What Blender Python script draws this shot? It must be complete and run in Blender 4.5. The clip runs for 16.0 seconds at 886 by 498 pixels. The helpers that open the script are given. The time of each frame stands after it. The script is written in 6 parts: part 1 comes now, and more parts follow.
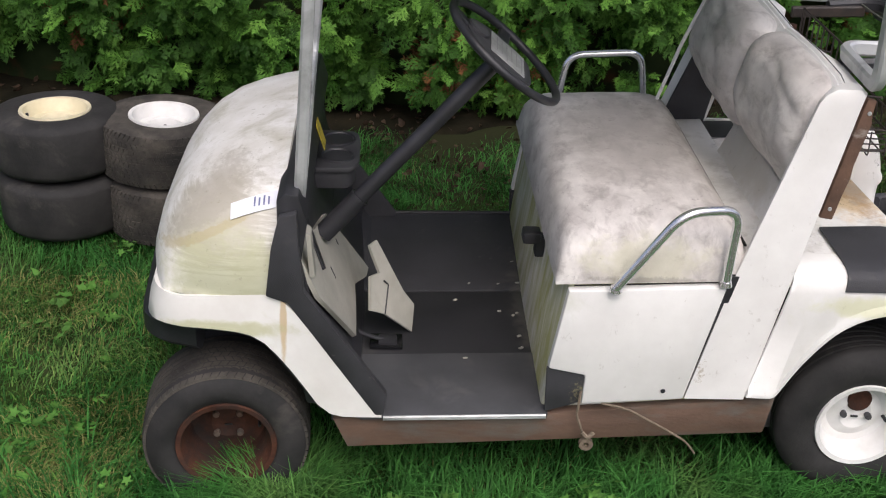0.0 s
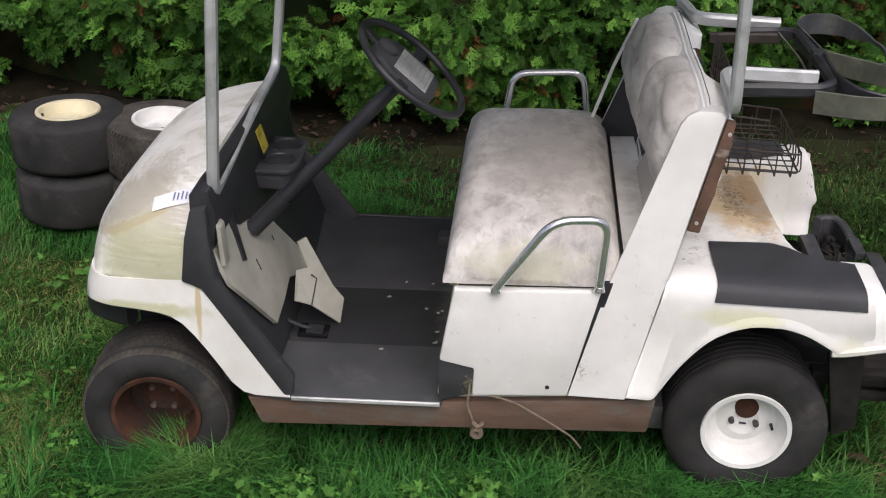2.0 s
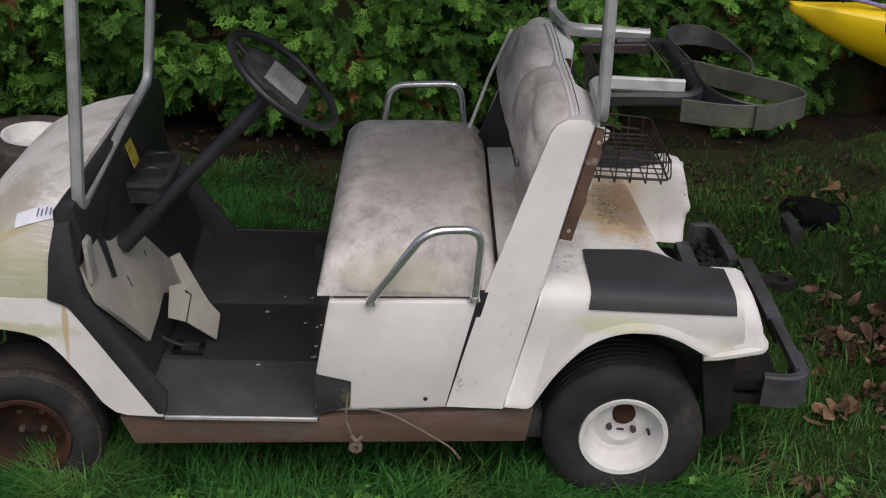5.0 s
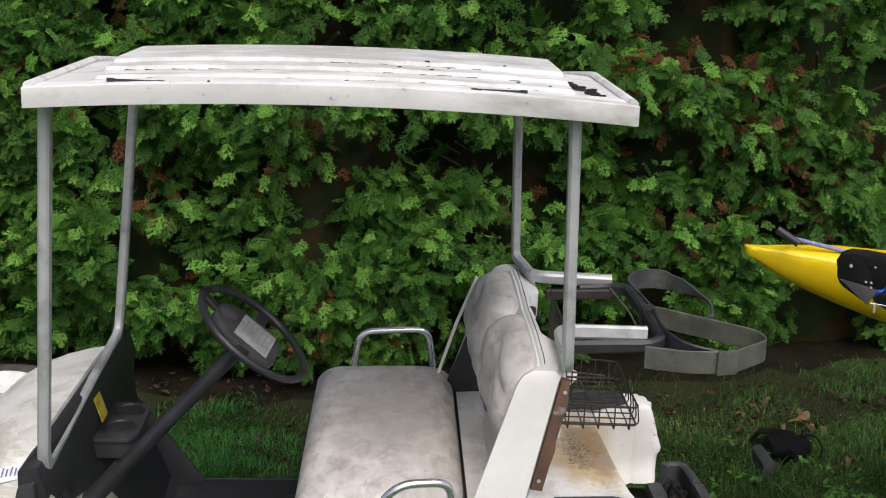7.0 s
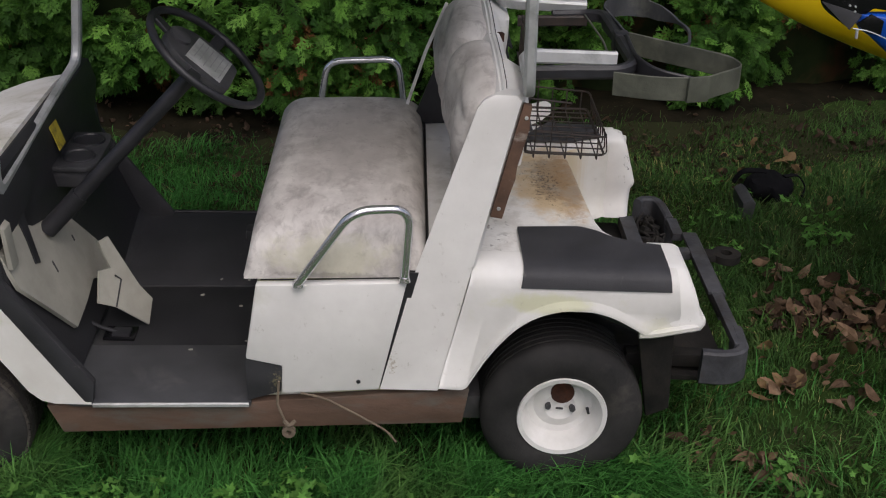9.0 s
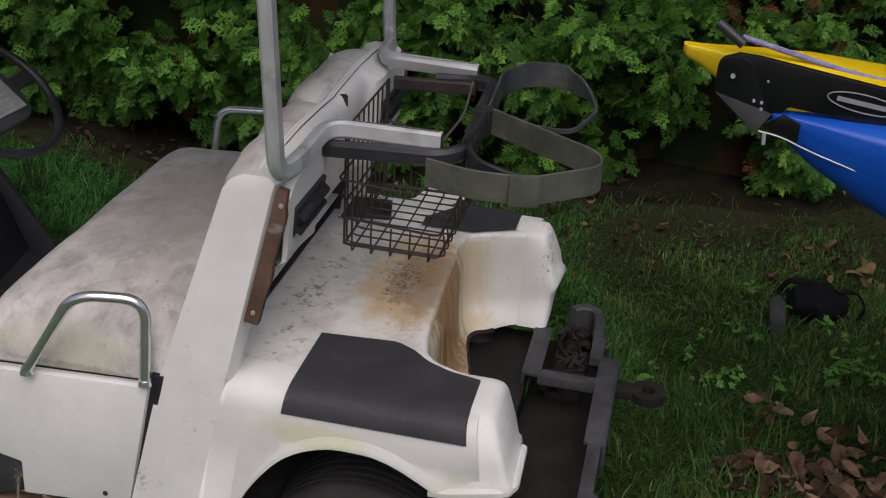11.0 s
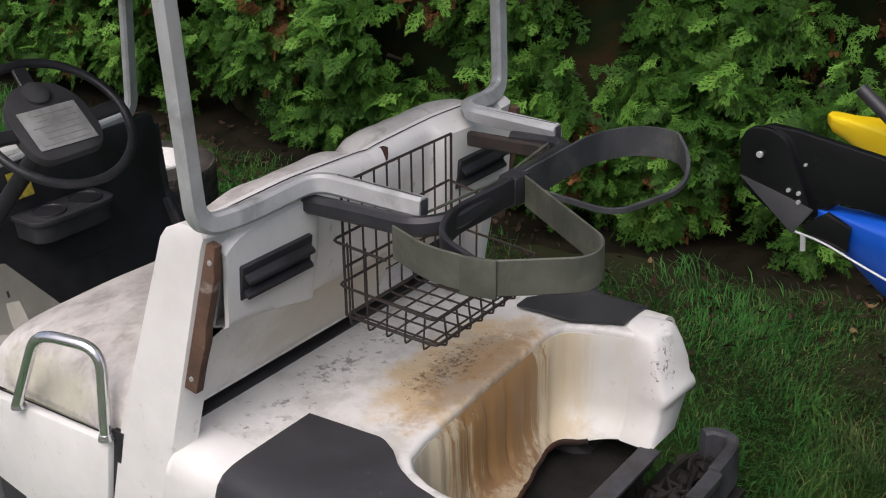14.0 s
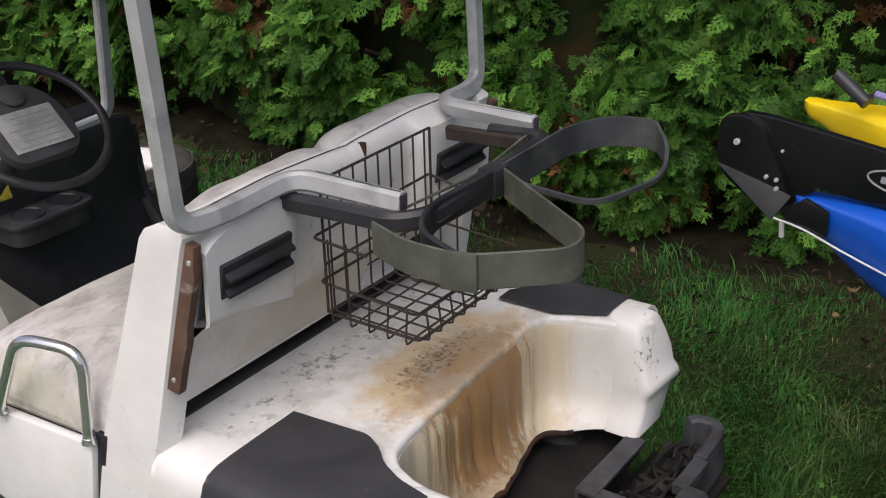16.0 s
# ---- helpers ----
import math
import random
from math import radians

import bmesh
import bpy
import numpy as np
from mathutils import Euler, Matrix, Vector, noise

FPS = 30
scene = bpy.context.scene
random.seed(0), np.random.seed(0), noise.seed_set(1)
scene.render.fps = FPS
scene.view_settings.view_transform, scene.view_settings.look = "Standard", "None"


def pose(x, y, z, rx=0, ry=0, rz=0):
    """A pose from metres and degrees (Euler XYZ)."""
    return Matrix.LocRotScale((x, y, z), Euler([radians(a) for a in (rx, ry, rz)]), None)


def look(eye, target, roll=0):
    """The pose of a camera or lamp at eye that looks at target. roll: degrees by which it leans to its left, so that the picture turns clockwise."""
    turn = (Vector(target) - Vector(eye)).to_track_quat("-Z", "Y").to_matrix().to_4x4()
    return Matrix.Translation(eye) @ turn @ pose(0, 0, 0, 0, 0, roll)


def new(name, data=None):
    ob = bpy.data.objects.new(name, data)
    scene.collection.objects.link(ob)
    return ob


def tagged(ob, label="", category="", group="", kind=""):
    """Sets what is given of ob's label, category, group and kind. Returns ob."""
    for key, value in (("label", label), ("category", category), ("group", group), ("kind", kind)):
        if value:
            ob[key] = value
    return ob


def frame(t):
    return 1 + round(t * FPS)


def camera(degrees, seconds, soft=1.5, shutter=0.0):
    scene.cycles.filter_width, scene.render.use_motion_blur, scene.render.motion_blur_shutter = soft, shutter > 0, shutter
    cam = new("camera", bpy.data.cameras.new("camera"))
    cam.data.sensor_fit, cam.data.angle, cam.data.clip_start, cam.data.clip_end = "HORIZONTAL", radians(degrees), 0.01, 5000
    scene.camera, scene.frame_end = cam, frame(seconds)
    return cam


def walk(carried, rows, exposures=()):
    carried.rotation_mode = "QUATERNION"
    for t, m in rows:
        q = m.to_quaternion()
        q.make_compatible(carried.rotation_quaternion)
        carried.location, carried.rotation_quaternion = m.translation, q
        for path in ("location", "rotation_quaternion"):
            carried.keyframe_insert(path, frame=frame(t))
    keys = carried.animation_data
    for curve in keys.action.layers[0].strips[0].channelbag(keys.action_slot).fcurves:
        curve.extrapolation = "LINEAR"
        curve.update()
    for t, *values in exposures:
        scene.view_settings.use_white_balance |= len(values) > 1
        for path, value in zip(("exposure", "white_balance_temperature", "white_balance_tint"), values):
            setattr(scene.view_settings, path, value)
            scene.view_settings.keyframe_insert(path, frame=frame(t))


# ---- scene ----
cam = camera(41.0, 16.0, soft=1.1)
PATH = [
    (0, (0.367, -2.939, 2.021), (0.477, -1.172, 1.092), 3.0),
    (0.5, (0.473, -3.043, 2.076), (0.496, -1.291, 1.112), 2.7),
    (1, (0.801, -3.125, 2.113), (0.65, -1.371, 1.163), 4.8),
    (1.5, (0.924, -3.137, 2.148), (0.745, -1.393, 1.185), 1.6),
    (2, (0.958, -3.179, 2.136), (0.845, -1.406, 1.218), 2.1),
    (2.5, (1.0, -3.171, 2.105), (1.073, -1.403, 1.172), 2.7),
    (3, (1.043, -3.172, 2.109), (1.172, -1.397, 1.197), 3.1),
    (3.5, (1.037, -3.173, 2.107), (1.131, -1.393, 1.199), 3.6),
    (6, (1.021, -3.16, 2.151), (1.07, -1.327, 1.353), 3.4),
    (6.5, (1.033, -3.167, 2.189), (1.102, -1.261, 1.589), 2.5),
    (7, (1.032, -3.169, 2.2), (1.116, -1.244, 1.664), 2.7),
    (7.5, (1.047, -3.159, 2.168), (1.162, -1.288, 1.472), 3.5),
    (8, (1.06, -3.144, 2.104), (1.178, -1.347, 1.234), 3.2),
    (8.2, (1.062, -3.141, 2.107), (1.172, -1.353, 1.219), 3.1),
    (10.3, (1.706, -2.77, 2.074), (1.616, -1.009, 1.131), 4.0),
    (10.5, (1.838, -2.669, 2.038), (1.661, -0.894, 1.132), 3.7),
    (11, (2.16, -2.412, 2.04), (1.818, -0.655, 1.148), 3.6),
    (11.5, (2.496, -2.246, 2.034), (1.919, -0.544, 1.157), 4.8),
    (12, (2.573, -2.063, 1.99), (1.865, -0.389, 1.154), 4.3),
    (12.5, (2.668, -1.88, 1.943), (1.808, -0.285, 1.097), 3.1),
    (13, (2.815, -1.724, 1.928), (1.742, -0.26, 1.089), 1.7),
    (13.5, (2.841, -1.695, 1.926), (1.767, -0.219, 1.109), -0.2),
    (14, (2.834, -1.697, 1.921), (1.762, -0.22, 1.103), -0.5),
    (14.5, (2.836, -1.694, 1.928), (1.755, -0.227, 1.104), -0.8),
    (15, (2.834, -1.696, 1.924), (1.762, -0.219, 1.106), -1.3),
    (15.5, (2.838, -1.692, 1.92), (1.773, -0.213, 1.096), -1.5),
    (16, (2.837, -1.69, 1.92), (1.789, -0.201, 1.092), -1.5),
]
walk(cam, [(t, look(eye, target, roll)) for t, eye, target, roll in PATH],
     [(0, 0.55, 6200, 13), (1.5, 0.55, 6200, 13), (2.5, 0.25, 6200, 13), (3.5, 0.05, 6200, 13), (6, -0.17, 6200, 12), (6.5, 0.0, 6100, 11), (7, 0.48, 6200, 10), (7.5, 0.50, 6200, 11), (8.0, 0.08, 6200, 13), (8.2, 0.0, 6200, 13), (10.3, -0.22, 6200, 13), (11, -0.25, 6200, 14), (12.5, 0.22, 6200, 14), (14.5, 0.35, 6250, 14), (16, 0.35, 6250, 14)])


# ---- world and light: an overcast day ----
world = bpy.data.worlds.new("overcast_sky")
scene.world = world
world.use_nodes = True
wn = world.node_tree
sky = wn.nodes.new("ShaderNodeTexSky")
sky.sky_type, sky.sun_disc = "NISHITA", False
sky.sun_elevation, sky.sun_rotation = radians(56), radians(172)
sky.air_density, sky.dust_density, sky.ozone_density = 0.7, 6.0, 0.5
wn.links.new(sky.outputs[0], wn.nodes["Background"].inputs[0])
wn.nodes["Background"].inputs[1].default_value = 0.10
sun_data = bpy.data.lights.new("sun", "SUN")
sun_data.energy, sun_data.angle, sun_data.color = 1.25, radians(60), (1.0, 0.98, 0.95)
sun = new("sun", sun_data)
sun.matrix_world = look((2.6, -3.4, 5.6), (1.0, 0.0, 0.0))


# ---- materials ----
def material(name, low, high, scale=8.0, rough=0.6, metal=0.0, bump=0.0, bump_scale=60.0, stain=None, stain_scale=3.0,
             stain_at=(0.5, 0.7), rough_var=0.1, stretch=(1, 1, 1), random_tint=0.0, specular=0.5):
    """A surface whose colour goes between two tones by noise, with an optional layer of stains and fine relief."""
    m = bpy.data.materials.new(name)
    m.use_nodes = True
    t, n, k = m.node_tree, m.node_tree.nodes, m.node_tree.links.new
    b = n["Principled BSDF"]
    co = n.new("ShaderNodeTexCoord")
    mp = n.new("ShaderNodeMapping")
    mp.inputs["Scale"].default_value = stretch
    k(co.outputs["Object"], mp.inputs["Vector"])
    no = n.new("ShaderNodeTexNoise")
    no.inputs["Scale"].default_value, no.inputs["Detail"].default_value, no.inputs["Roughness"].default_value = scale, 8, 0.6
    k(mp.outputs[0], no.inputs["Vector"])
    ra = n.new("ShaderNodeValToRGB")
    ra.color_ramp.elements[0].position, ra.color_ramp.elements[1].position = 0.3, 0.7
    ra.color_ramp.elements[0].color, ra.color_ramp.elements[1].color = (*low, 1), (*high, 1)
    k(no.outputs["Fac"], ra.inputs[0])
    colour = ra.outputs[0]
    if stain:
        sn = n.new("ShaderNodeTexNoise")
        sn.inputs["Scale"].default_value, sn.inputs["Detail"].default_value, sn.inputs["Roughness"].default_value = stain_scale, 10, 0.65
        sn.inputs["Distortion"].default_value = 0.4
        k(mp.outputs[0], sn.inputs["Vector"])
        sr = n.new("ShaderNodeMapRange")
        sr.inputs["From Min"].default_value, sr.inputs["From Max"].default_value = stain_at
        k(sn.outputs["Fac"], sr.inputs["Value"])
        mx = n.new("ShaderNodeMix")
        mx.data_type = "RGBA"
        mx.inputs["B"].default_value = (*stain, 1)
        k(sr.outputs[0], mx.inputs["Factor"])
        k(colour, mx.inputs["A"])
        colour = mx.outputs["Result"]
    if random_tint:
        oi = n.new("ShaderNodeNewGeometry")
        hv = n.new("ShaderNodeHueSaturation")
        mr = n.new("ShaderNodeMapRange")
        mr.inputs["To Min"].default_value, mr.inputs["To Max"].default_value = 1 - random_tint, 1 + random_tint
        k(oi.outputs["Random Per Island"], mr.inputs["Value"])
        k(mr.outputs[0], hv.inputs["Value"])
        k(colour, hv.inputs["Color"])
        colour = hv.outputs[0]
    k(colour, b.inputs["Base Color"])
    rr = n.new("ShaderNodeMapRange")
    rr.inputs["To Min"].default_value, rr.inputs["To Max"].default_value = max(rough - rough_var, 0.02), min(rough + rough_var, 1)
    k(no.outputs["Fac"], rr.inputs["Value"])
    k(rr.outputs[0], b.inputs["Roughness"])
    b.inputs["Metallic"].default_value = metal
    b.inputs["Specular IOR Level"].default_value = specular
    if bump:
        bn = n.new("ShaderNodeTexNoise")
        bn.inputs["Scale"].default_value, bn.inputs["Detail"].default_value = bump_scale, 4
        k(mp.outputs[0], bn.inputs["Vector"])
        bp = n.new("ShaderNodeBump")
        bp.inputs["Strength"].default_value, bp.inputs["Distance"].default_value = bump, 0.004
        k(bn.outputs["Fac"], bp.inputs["Height"])
        k(bp.outputs[0], b.inputs["Normal"])
    return m


def foliage(name, low, high, tip, scale=2.0, tint=0.4, tip_scale=1.3):
    """Leaf material: tone varies by leaf and by noise, and some light passes through."""
    m = material(name, low, high, scale=scale, rough=0.6, random_tint=tint, stain=tip, stain_scale=tip_scale, stain_at=(0.55, 0.85), specular=0.15)
    n, k = m.node_tree.nodes, m.node_tree.links.new
    b = n["Principled BSDF"]
    tr, mx = n.new("ShaderNodeBsdfTranslucent"), n.new("ShaderNodeMixShader")
    k(b.inputs["Base Color"].links[0].from_socket, tr.inputs["Color"])
    mx.inputs[0].default_value = 0.3
    k(b.outputs[0], mx.inputs[1])
    k(tr.outputs[0], mx.inputs[2])
    k(mx.outputs[0], n["Material Output"].inputs["Surface"])
    return m


WHITE = material("white_body_plastic", (0.71, 0.70, 0.67), (0.85, 0.84, 0.81), 5, 0.5, bump=0.05, stain=(0.50, 0.50, 0.36), stain_scale=2.2, stain_at=(0.58, 0.85), specular=0.35)
COWL = material("mouldy_white_cowl", (0.70, 0.68, 0.62), (0.88, 0.87, 0.84), 9, 0.45, bump=0.1, stain=(0.46, 0.44, 0.33), stain_scale=6.5, stain_at=(0.50, 0.76), stretch=(0.55, 1.0, 2.2), specular=0.4)
DECK = material("stained_white_deck", (0.66, 0.65, 0.62), (0.84, 0.83, 0.80), 7, 0.55, bump=0.1, stain=(0.12, 0.11, 0.10), stain_scale=14, stain_at=(0.60, 0.80))
FENDER = material("white_fender_plastic", (0.66, 0.65, 0.61), (0.80, 0.79, 0.76), 6, 0.58, bump=0.06, stain=(0.56, 0.56, 0.34), stain_scale=3.5, stain_at=(0.58, 0.85), specular=0.3)
APRON = material("white_apron_plastic", (0.72, 0.70, 0.65), (0.85, 0.84, 0.80), 6, 0.42, bump=0.06, stain=(0.55, 0.53, 0.36), stain_scale=4, stain_at=(0.55, 0.8))
SHELF = material("scuffed_grey_black_plastic", (0.032, 0.032, 0.036), (0.065, 0.065, 0.07), 14, 0.55, bump=0.15)
INK = material("faded_ink", (0.10, 0.12, 0.24), (0.22, 0.24, 0.36), 40, 0.7)
EMBLEM = material("dull_silver_print", (0.24, 0.24, 0.25), (0.34, 0.34, 0.35), 40, 0.5)
TREAD = material("dusty_worn_tread", (0.040, 0.037, 0.033), (0.105, 0.094, 0.080), 11, 0.9, bump=0.4, bump_scale=90, stain=(0.028, 0.027, 0.026), stain_scale=7, stain_at=(0.45, 0.7), specular=0.2)
PLATE = material("rusty_peeling_plate", (0.075, 0.042, 0.028), (0.145, 0.082, 0.052), 22, 0.8, bump=0.4, bump_scale=120, stain=(0.30, 0.26, 0.22), stain_scale=16, stain_at=(0.58, 0.70))
GLOSS_BLACK = material("glossy_black_plastic", (0.004, 0.004, 0.005), (0.010, 0.010, 0.012), 10, 0.2, bump=0.03, specular=0.5)
SEATBOX = material("algae_streaked_white_plastic", (0.62, 0.61, 0.54), (0.80, 0.79, 0.74), 6, 0.5, bump=0.06, stain=(0.42, 0.42, 0.17), stain_scale=7, stain_at=(0.36, 0.58), stretch=(1, 2.2, 0.5))
VINYL = material("dirty_vinyl", (0.47, 0.44, 0.415), (0.73, 0.70, 0.66), 13, 0.6, bump=0.14, bump_scale=260, stain=(0.25, 0.225, 0.205), stain_scale=19, stain_at=(0.50, 0.82), stretch=(1.2, 0.7, 1), specular=0.3)
def stain_shade_patch(m, centre, radii, colour, streak, start=0.78, scale=22, most=0.85, soft=0.45, weight=1.0, turn=0):
    """Adds a patch round a place, for rust and other stains and for painted shade: of its own shape, broken by noise,
    and drawn out downwards where streak is large.
    """
    n, k = m.node_tree.nodes, m.node_tree.links.new
    b = n["Principled BSDF"]
    old = b.inputs["Base Color"].links[0].from_socket
    co, mp = n.new("ShaderNodeTexCoord"), n.new("ShaderNodeMapping")
    mp.vector_type = "TEXTURE"
    mp.inputs["Location"].default_value, mp.inputs["Scale"].default_value = centre, radii
    mp.inputs["Rotation"].default_value = (0, radians(turn), 0)
    k(co.outputs["Object"], mp.inputs["Vector"])
    gr = n.new("ShaderNodeTexGradient")
    gr.gradient_type = "SPHERICAL"
    k(mp.outputs[0], gr.inputs["Vector"])
    m2 = n.new("ShaderNodeMapping")
    m2.inputs["Scale"].default_value = (1, 1, streak)
    k(co.outputs["Object"], m2.inputs["Vector"])
    no = n.new("ShaderNodeTexNoise")
    no.inputs["Scale"].default_value, no.inputs["Detail"].default_value, no.inputs["Roughness"].default_value = scale, 7, 0.7
    k(m2.outputs[0], no.inputs["Vector"])
    mu = n.new("ShaderNodeMath")
    mu.operation = "MULTIPLY_ADD"
    k(no.outputs["Fac"], mu.inputs[0])
    mu.inputs[1].default_value = 1.3
    ew = n.new("ShaderNodeMath")
    ew.operation = "MULTIPLY"
    ew.inputs[1].default_value = weight
    k(gr.outputs["Fac"], ew.inputs[0])
    k(ew.outputs[0], mu.inputs[2])
    mr = n.new("ShaderNodeMapRange")
    mr.interpolation_type = "SMOOTHSTEP"
    mr.inputs["From Min"].default_value, mr.inputs["From Max"].default_value = start, start + soft
    k(mu.outputs[0], mr.inputs["Value"])
    gate = n.new("ShaderNodeMapRange")
    gate.inputs["From Min"].default_value, gate.inputs["From Max"].default_value, gate.inputs["To Max"].default_value = 0.0, 0.25, most
    k(gr.outputs["Fac"], gate.inputs["Value"])
    both = n.new("ShaderNodeMath")
    both.operation = "MULTIPLY"
    k(mr.outputs[0], both.inputs[0])
    k(gate.outputs[0], both.inputs[1])
    mx = n.new("ShaderNodeMix")
    mx.data_type = "RGBA"
    mx.inputs["B"].default_value = (*colour, 1)
    k(both.outputs[0], mx.inputs["Factor"])
    k(old, mx.inputs["A"])
    k(mx.outputs["Result"], b.inputs["Base Color"])
    return m


stain_shade_patch(VINYL, (1.05, 0.05, 0.85), (0.6, 1.0, 0.7), (0.15, 0.13, 0.115), 1.0, 0.86, 55, 0.6, 0.14, 0.10)
stain_shade_patch(VINYL, (1.0, -0.52, 0.72), (0.26, 0.12, 0.12), (0.54, 0.53, 0.36), 1.0, 0.9, 18, 0.5)
stain_shade_patch(VINYL, (0.93, -0.50, 0.655), (0.24, 0.16, 0.07), (0.16, 0.15, 0.115), 1.0, 0.92, 70, 0.75, 0.12, 0.12)
stain_shade_patch(VINYL, (1.02, -0.51, 0.672), (0.30, 0.10, 0.016), (0.20, 0.185, 0.155), 1.0, 1.0, 70, 0.5, 0.4)
stain_shade_patch(VINYL, (1.03, 0.05, 0.80), (0.20, 0.50, 0.3), (0.36, 0.335, 0.31), 1.0, 0.72, 9, 0.6, 0.5)
stain_shade_patch(COWL, (-0.03, -0.45, 0.76), (0.30, 0.35, 0.16), (0.34, 0.31, 0.22), 16.0, 1.02, 5, 0.55, 0.25)
stain_shade_patch(COWL, (0.0, -0.52, 0.665), (0.30, 0.22, 0.16), (0.46, 0.47, 0.27), 1.0, 0.86, 11, 0.72)
stain_shade_patch(COWL, (-0.02, -0.36, 0.80), (0.35, 0.40, 0.25), (0.42, 0.39, 0.31), 5.0, 1.06, 13, 0.5)
stain_shade_patch(APRON, (0.148, -0.53, 0.55), (0.011, 0.06, 0.15), (0.56, 0.40, 0.17), 0.25, 0.75, 30, 0.7)
stain_shade_patch(APRON, (0.0, -0.53, 0.525), (0.25, 0.1, 0.035), (0.52, 0.52, 0.28), 1.0, 0.85, 12, 0.7)
stain_shade_patch(FENDER, (1.55, -0.53, 0.62), (0.20, 0.10, 0.05), (0.62, 0.63, 0.34), 1.0, 0.88, 10, 0.55)
# Beige dirt on the lower seat back, with shade painted into it.
stain_shade_patch(WHITE, (1.375, 0.0, 0.80), (0.14, 0.50, 0.15), (0.50, 0.45, 0.35), 1.0, 0.66, 7, 0.6, 0.5)
stain_shade_patch(WHITE, (1.165, -0.53, 0.43), (0.020, 0.05, 0.05), (0.40, 0.35, 0.26), 1.0, 0.80, 130, 0.75, 0.12, 0.25)
stain_shade_patch(DECK, (1.62, 0.05, 0.703), (0.17, 0.36, 0.5), (0.62, 0.46, 0.25), 1.0, 0.74, 13, 0.85)
stain_shade_patch(DECK, (1.63, 0.06, 0.703), (0.13, 0.30, 0.5), (0.36, 0.25, 0.15), 1.0, 0.98, 26, 0.75, 0.25)
stain_shade_patch(DECK, (1.60, 0.05, 0.703), (0.16, 0.33, 0.5), (0.10, 0.068, 0.042), 1.0, 0.94, 92, 0.85, 0.10, 0.35)
stain_shade_patch(DECK, (1.50, 0.0, 0.703), (0.40, 0.75, 0.5), (0.24, 0.215, 0.18), 1.0, 0.88, 70, 0.5, 0.2, 0.12)
stain_shade_patch(DECK, (1.40, -0.05, 0.703), (0.12, 0.60, 0.5), (0.13, 0.12, 0.105), 1.0, 0.84, 42, 0.75, 0.16, 0.22)
stain_shade_patch(DECK, (1.66, 0.02, 0.703), (0.055, 0.34, 0.5), (0.40, 0.25, 0.12), 1.0, 0.84, 24, 0.6, 0.4)
stain_shade_patch(DECK, (1.55, 0.0, 0.703), (0.6, 0.9, 0.5), (0.44, 0.42, 0.37), 1.0, 0.70, 9, 0.45, 0.2, 0.1)
WELL = material("rust_streaked_well", (0.66, 0.64, 0.57), (0.78, 0.77, 0.73), 6, 0.5, bump=0.06, stain=(0.35, 0.33, 0.27), stain_scale=6, stain_at=(0.6, 0.85))
stain_shade_patch(WELL, (1.70, 0.05, 0.62), (0.15, 0.42, 0.5), (0.61, 0.50, 0.30), 0.06, 0.64, 14, 0.8)
stain_shade_patch(WELL, (1.70, 0.05, 0.64), (0.13, 0.34, 0.5), (0.33, 0.18, 0.065), 0.045, 1.03, 46, 0.95, 0.24)
stain_shade_patch(WELL, (1.72, 0.00, 0.47), (0.14, 0.40, 0.10), (0.26, 0.15, 0.07), 0.4, 1.0, 40, 0.5)
MAT = material("black_rubber_mat", (0.025, 0.025, 0.028), (0.046, 0.046, 0.051), 10, 0.6, bump=0.35, bump_scale=420, stain=(0.10, 0.095, 0.085), stain_scale=5, stain_at=(0.60, 0.9))
STEP = material("scuffed_rubber_step", (0.034, 0.035, 0.039), (0.064, 0.065, 0.070), 9, 0.62, bump=0.35, bump_scale=420, stain=(0.15, 0.145, 0.135), stain_scale=6, stain_at=(0.54, 0.9))
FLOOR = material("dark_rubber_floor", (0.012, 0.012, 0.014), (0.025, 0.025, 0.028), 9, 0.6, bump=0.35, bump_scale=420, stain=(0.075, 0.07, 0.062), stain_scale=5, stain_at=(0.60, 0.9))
BLACK = material("black_plastic", (0.015, 0.015, 0.017), (0.035, 0.035, 0.04), 12, 0.45, bump=0.1)
RUBBER = material("weathered_tyre_rubber", (0.016, 0.016, 0.016), (0.042, 0.040, 0.039), 9, 0.75, bump=0.3, bump_scale=80, stain=(0.10, 0.09, 0.078), stain_scale=6, stain_at=(0.54, 0.82), specular=0.3)
RUST = material("rusty_steel", (0.035, 0.016, 0.011), (0.105, 0.042, 0.024), 22, 0.88, bump=0.5, bump_scale=120, stain=(0.028, 0.024, 0.022), stain_scale=8, stain_at=(0.42, 0.66), specular=0.2)
RAIL = material("rusted_frame_rail", (0.09, 0.055, 0.038), (0.16, 0.10, 0.07), 9, 0.7, bump=0.3, bump_scale=90, stain=(0.13, 0.13, 0.115), stain_scale=4, stretch=(0.6, 1, 2))
RIM = material("white_wheel_paint", (0.66, 0.65, 0.62), (0.82, 0.81, 0.79), 12, 0.4, stain=(0.3, 0.26, 0.2), stain_scale=9, stain_at=(0.62, 0.8))
CREAM = material("cream_wheel_paint", (0.62, 0.55, 0.36), (0.75, 0.69, 0.50), 12, 0.45, stain=(0.25, 0.18, 0.1), stain_scale=9, stain_at=(0.6, 0.8))
PAPER = material("weathered_paper", (0.70, 0.71, 0.76), (0.80, 0.81, 0.84), 30, 0.7)
CHROME = material("chrome", (0.80, 0.80, 0.81), (0.90, 0.90, 0.91), 20, 0.16, metal=0.86, rough_var=0.06)
